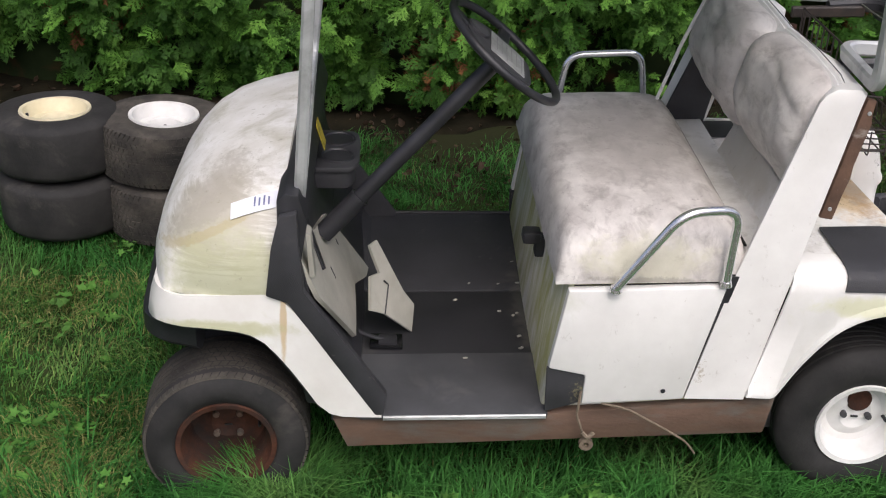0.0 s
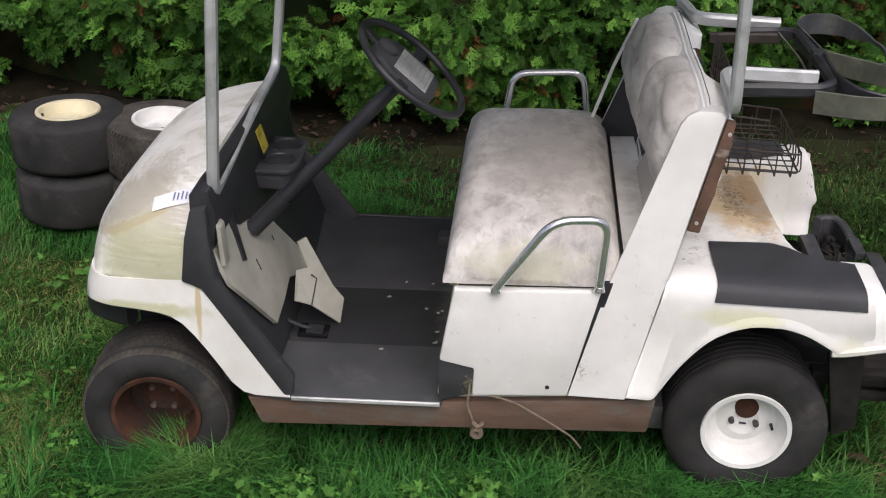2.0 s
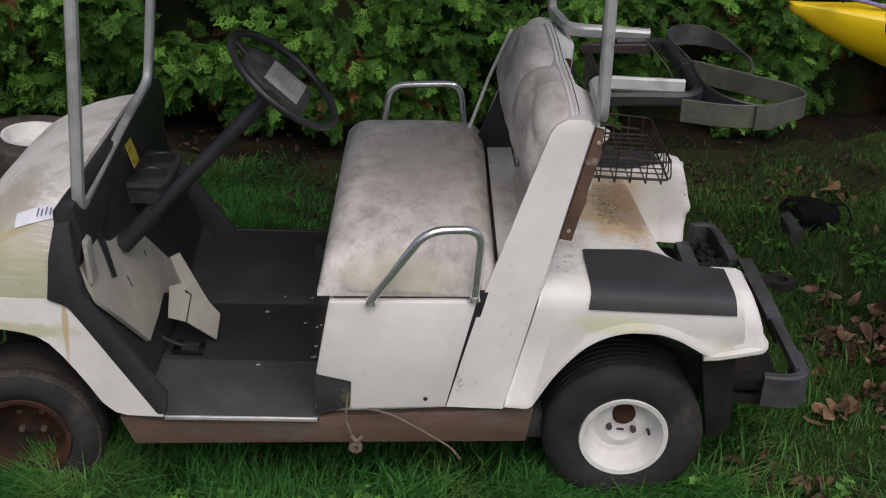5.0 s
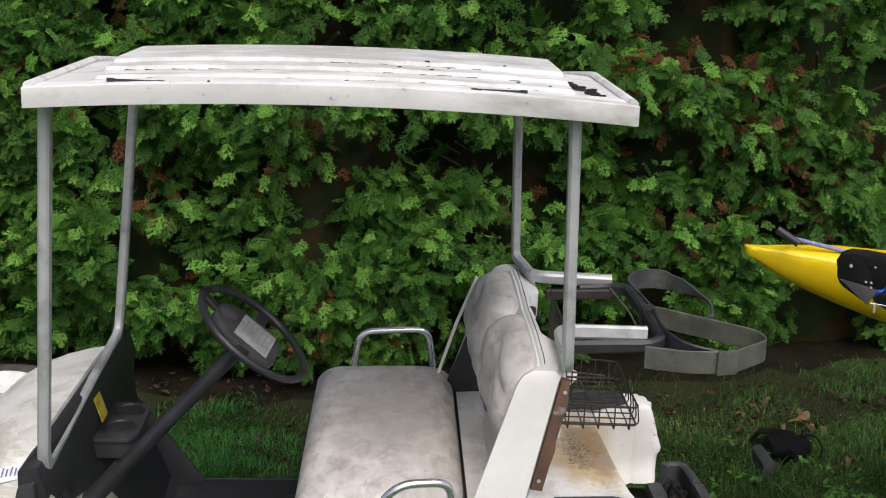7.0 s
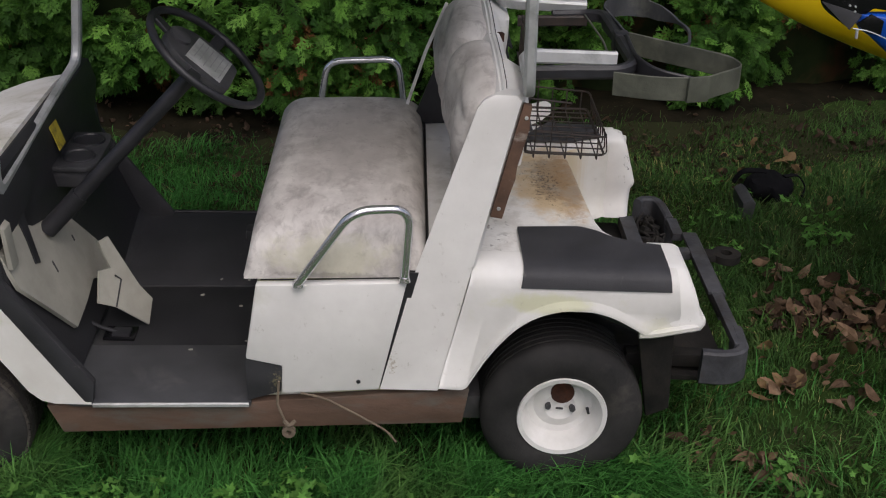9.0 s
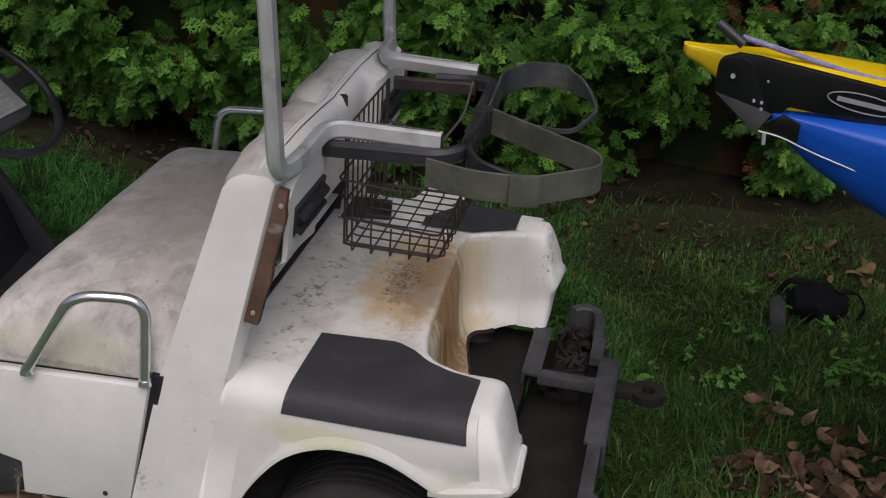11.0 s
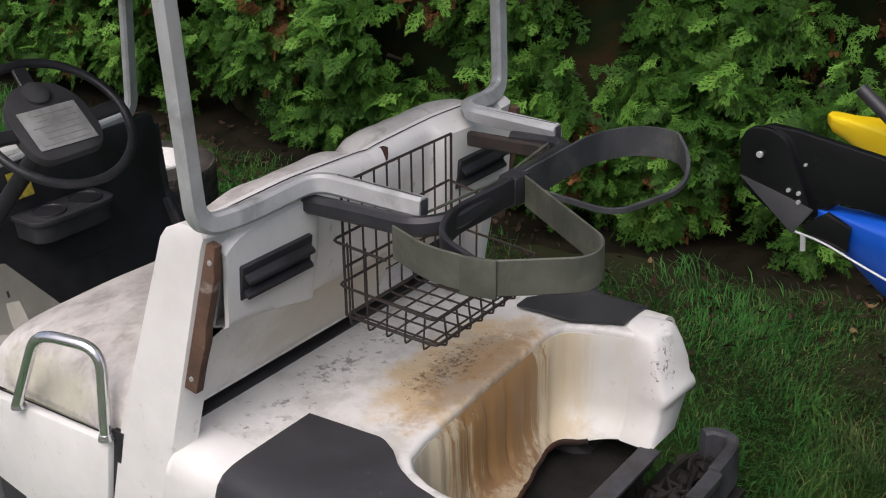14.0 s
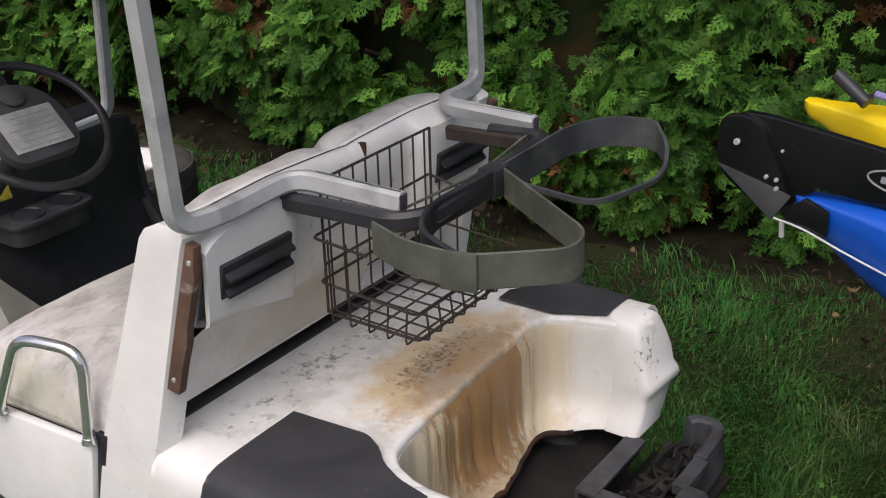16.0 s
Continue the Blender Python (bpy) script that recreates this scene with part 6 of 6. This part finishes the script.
def fallen_leaves(name, spots, mat, label, seed, size):
    rng = np.random.default_rng(seed)
    verts, faces = [], []
    for x, y, n, spread, up in spots:
        for _ in range(n):
            px, py = x + rng.normal() * spread, y + rng.normal() * spread
            pz = ground_height(px, py) + rng.uniform(0.02, up)
            sz, turn = size * rng.uniform(0.32, 1.2), rng.uniform(0, 6.28)
            rot = Euler((rng.normal() * 0.6, rng.normal() * 0.6, turn)).to_matrix()
            curl, fold = rng.uniform(-1.4, 1.7), rng.uniform(-0.1, 0.5)
            b = len(verts)
            out = leaf_outline(rng)
            verts.append(tuple(Vector((px, py, pz))))
            for u, v in out:
                p = rot @ Vector((u * sz, v * sz, curl * sz * (u * u + v * v) * 0.6 + fold * sz * abs(v)))
                verts.append((px + p.x, py + p.y, max(ground_height(px, py) + 0.006, pz + p.z)))
            for k in range(len(out)):
                faces.append((b, b + 1 + k, b + 1 + (k + 1) % len(out)))
    return tagged(scattered(name, verts, faces, mat), label, "leaves", kind="stuff")


fallen_leaves("fallen_leaves", [(2.62, 0.43, 46, 0.08, 0.09), (2.78, 0.42, 40, 0.08, 0.09), (2.50, 0.46, 14, 0.04, 0.07), (2.58, 0.72, 10, 0.035, 0.07), (2.56, 0.10, 10, 0.04, 0.06), (2.84, 0.62, 16, 0.08, 0.07), (2.42, -0.02, 10, 0.04, 0.06), (2.60, -0.07, 8, 0.05, 0.06), (2.84, 0.28, 16, 0.06, 0.07), (2.10, -0.32, 8, 0.04, 0.06), (2.17, -0.42, 10, 0.05, 0.06), (2.28, -0.51, 14, 0.08, 0.06), (1.90, -0.50, 5, 0.05, 0.05)], BROWN_LEAF, "curled brown fallen leaves heaped on the grass", 21, 0.036)
# Dark leaf layer puts the shadow among the heaped leaves into colour.
fallen_leaves("dark_under_leaves", [(2.62, 0.43, 40, 0.08, 0.045), (2.78, 0.42, 34, 0.08, 0.045), (2.84, 0.62, 14, 0.08, 0.035), (2.84, 0.28, 12, 0.06, 0.035), (2.24, -0.48, 14, 0.08, 0.035)], LITTER, "damp dark leaves under the heaps, painting in the shadow between leaves", 31, 0.034)
rng = np.random.default_rng(5)
fallen_leaves("hedge_litter", [(-3.2 + 0.45 * i, hedge_line(-3.2 + 0.45 * i) - rng.uniform(0.1, 0.6), 60, 0.20, 0.03) for i in range(17)], LITTER, "small brown leaf litter along the foot of the hedge", 27, 0.02)
fallen_leaves("scattered_leaves", [(2.62, 0.42, 14, 0.14, 0.08), (2.80, 0.42, 10, 0.15, 0.07), (2.45, 0.0, 5, 0.09, 0.05), (2.20, -0.45, 5, 0.10, 0.05), (2.70, 1.9, 12, 0.15, 0.04), (2.35, 2.05, 9, 0.22, 0.03), (3.0, 2.0, 12, 0.25, 0.03), (1.6, 2.0, 7, 0.35, 0.03), (3.1, 1.5, 6, 0.3, 0.04), (0.3, -1.35, 7, 0.45, 0.03), (1.6, -1.2, 6, 0.35, 0.03), (2.0, 1.7, 6, 0.5, 0.03), (-1.3, 1.9, 8, 0.4, 0.03)], TAN_LEAF, "scattered tan leaves on the lawn", 22, 0.030)
fallen_leaves("lawn_weeds", [(0.10, -0.95, 40, 0.22, 0.06), (0.6, -1.0, 40, 0.22, 0.06), (1.1, -0.95, 40, 0.22, 0.06), (1.55, -0.85, 30, 0.2, 0.06), (-0.5, -0.6, 30, 0.2, 0.05), (-0.9, 0.3, 24, 0.25, 0.05), (0.70, -0.80, 24, 0.16, 0.12), (0.95, -0.78, 16, 0.06, 0.10), (0.35, -0.75, 22, 0.14, 0.10), (1.35, -0.75, 16, 0.14, 0.10), (-0.75, -0.2, 14, 0.14, 0.07), (2.86, 1.02, 40, 0.08, 0.18), (2.35, 0.9, 10, 0.10, 0.08), (2.1, -0.55, 20, 0.15, 0.10)], WEED, "broad-leaved green weeds in the grass", 23, 0.02)


def broadleaf_plants(spots, seed):
    """Low rosettes of rounded, cupped leaves on short stalks among the blades."""
    rng = np.random.default_rng(seed)
    verts, faces = [], []
    for x, y, n, spread, tall_most in spots:
        for _ in range(n):
            cx, cy = x + rng.normal() * spread, y + rng.normal() * spread * 0.6
            cz, tall = ground_height(cx, cy), rng.uniform(0.5, 1.0) * tall_most
            for j in range(int(rng.integers(5, 10))):
                turn, reach = rng.uniform(0, 6.28), rng.uniform(0.012, 0.045)
                size = rng.uniform(0.008, 0.019)
                rot = Euler((rng.normal() * 0.4, rng.uniform(-0.35, 0.6), turn)).to_matrix()
                foot = Vector((cx + reach * math.cos(turn), cy + reach * math.sin(turn), cz + tall * rng.uniform(0.8, 1.2)))
                b = len(verts)
                verts.append(tuple(foot))
                for k in range(10):
                    a = 6.2832 * k / 10
                    r = size * (1.15 if k % 2 else 0.62) * (1.0 + 0.15 * rng.normal())
                    verts.append(tuple(foot + rot @ Vector((1.15 * r * math.cos(a), 0.85 * r * math.sin(a), 0.22 * r))))
                faces += [(b, b + 1 + k, b + 1 + (k + 1) % 10) for k in range(10)]
                b = len(verts)
                verts += [(cx - 0.001, cy, cz), (cx + 0.001, cy, cz), tuple(foot)]
                faces.append((b, b + 1, b + 2))
    return tagged(scattered("clover", verts, faces, WEED), "round-leaved clover and plantain growing in the lawn", "weeds", kind="stuff")


broadleaf_plants([(0.35, -0.68, 9, 0.10, 0.14), (0.62, -0.70, 9, 0.10, 0.14), (0.90, -0.66, 5, 0.03, 0.14), (0.95, -0.80, 9, 0.20, 0.12), (0.0, -0.80, 9, 0.18, 0.075), (-0.35, -0.75, 9, 0.18, 0.07), (-0.55, -0.20, 8, 0.14, 0.07), (-0.95, 0.15, 10, 0.25, 0.07), (-0.45, 0.55, 8, 0.15, 0.07), (1.3, -0.72, 9, 0.15, 0.13), (1.75, -0.75, 7, 0.15, 0.12), (0.55, 1.0, 14, 0.22, 0.06), (2.5, 0.9, 7, 0.15, 0.06), (2.86, 1.02, 5, 0.05, 0.09), (2.2, -0.5, 6, 0.12, 0.08), (2.45, 1.35, 8, 0.3, 0.06)], 31)
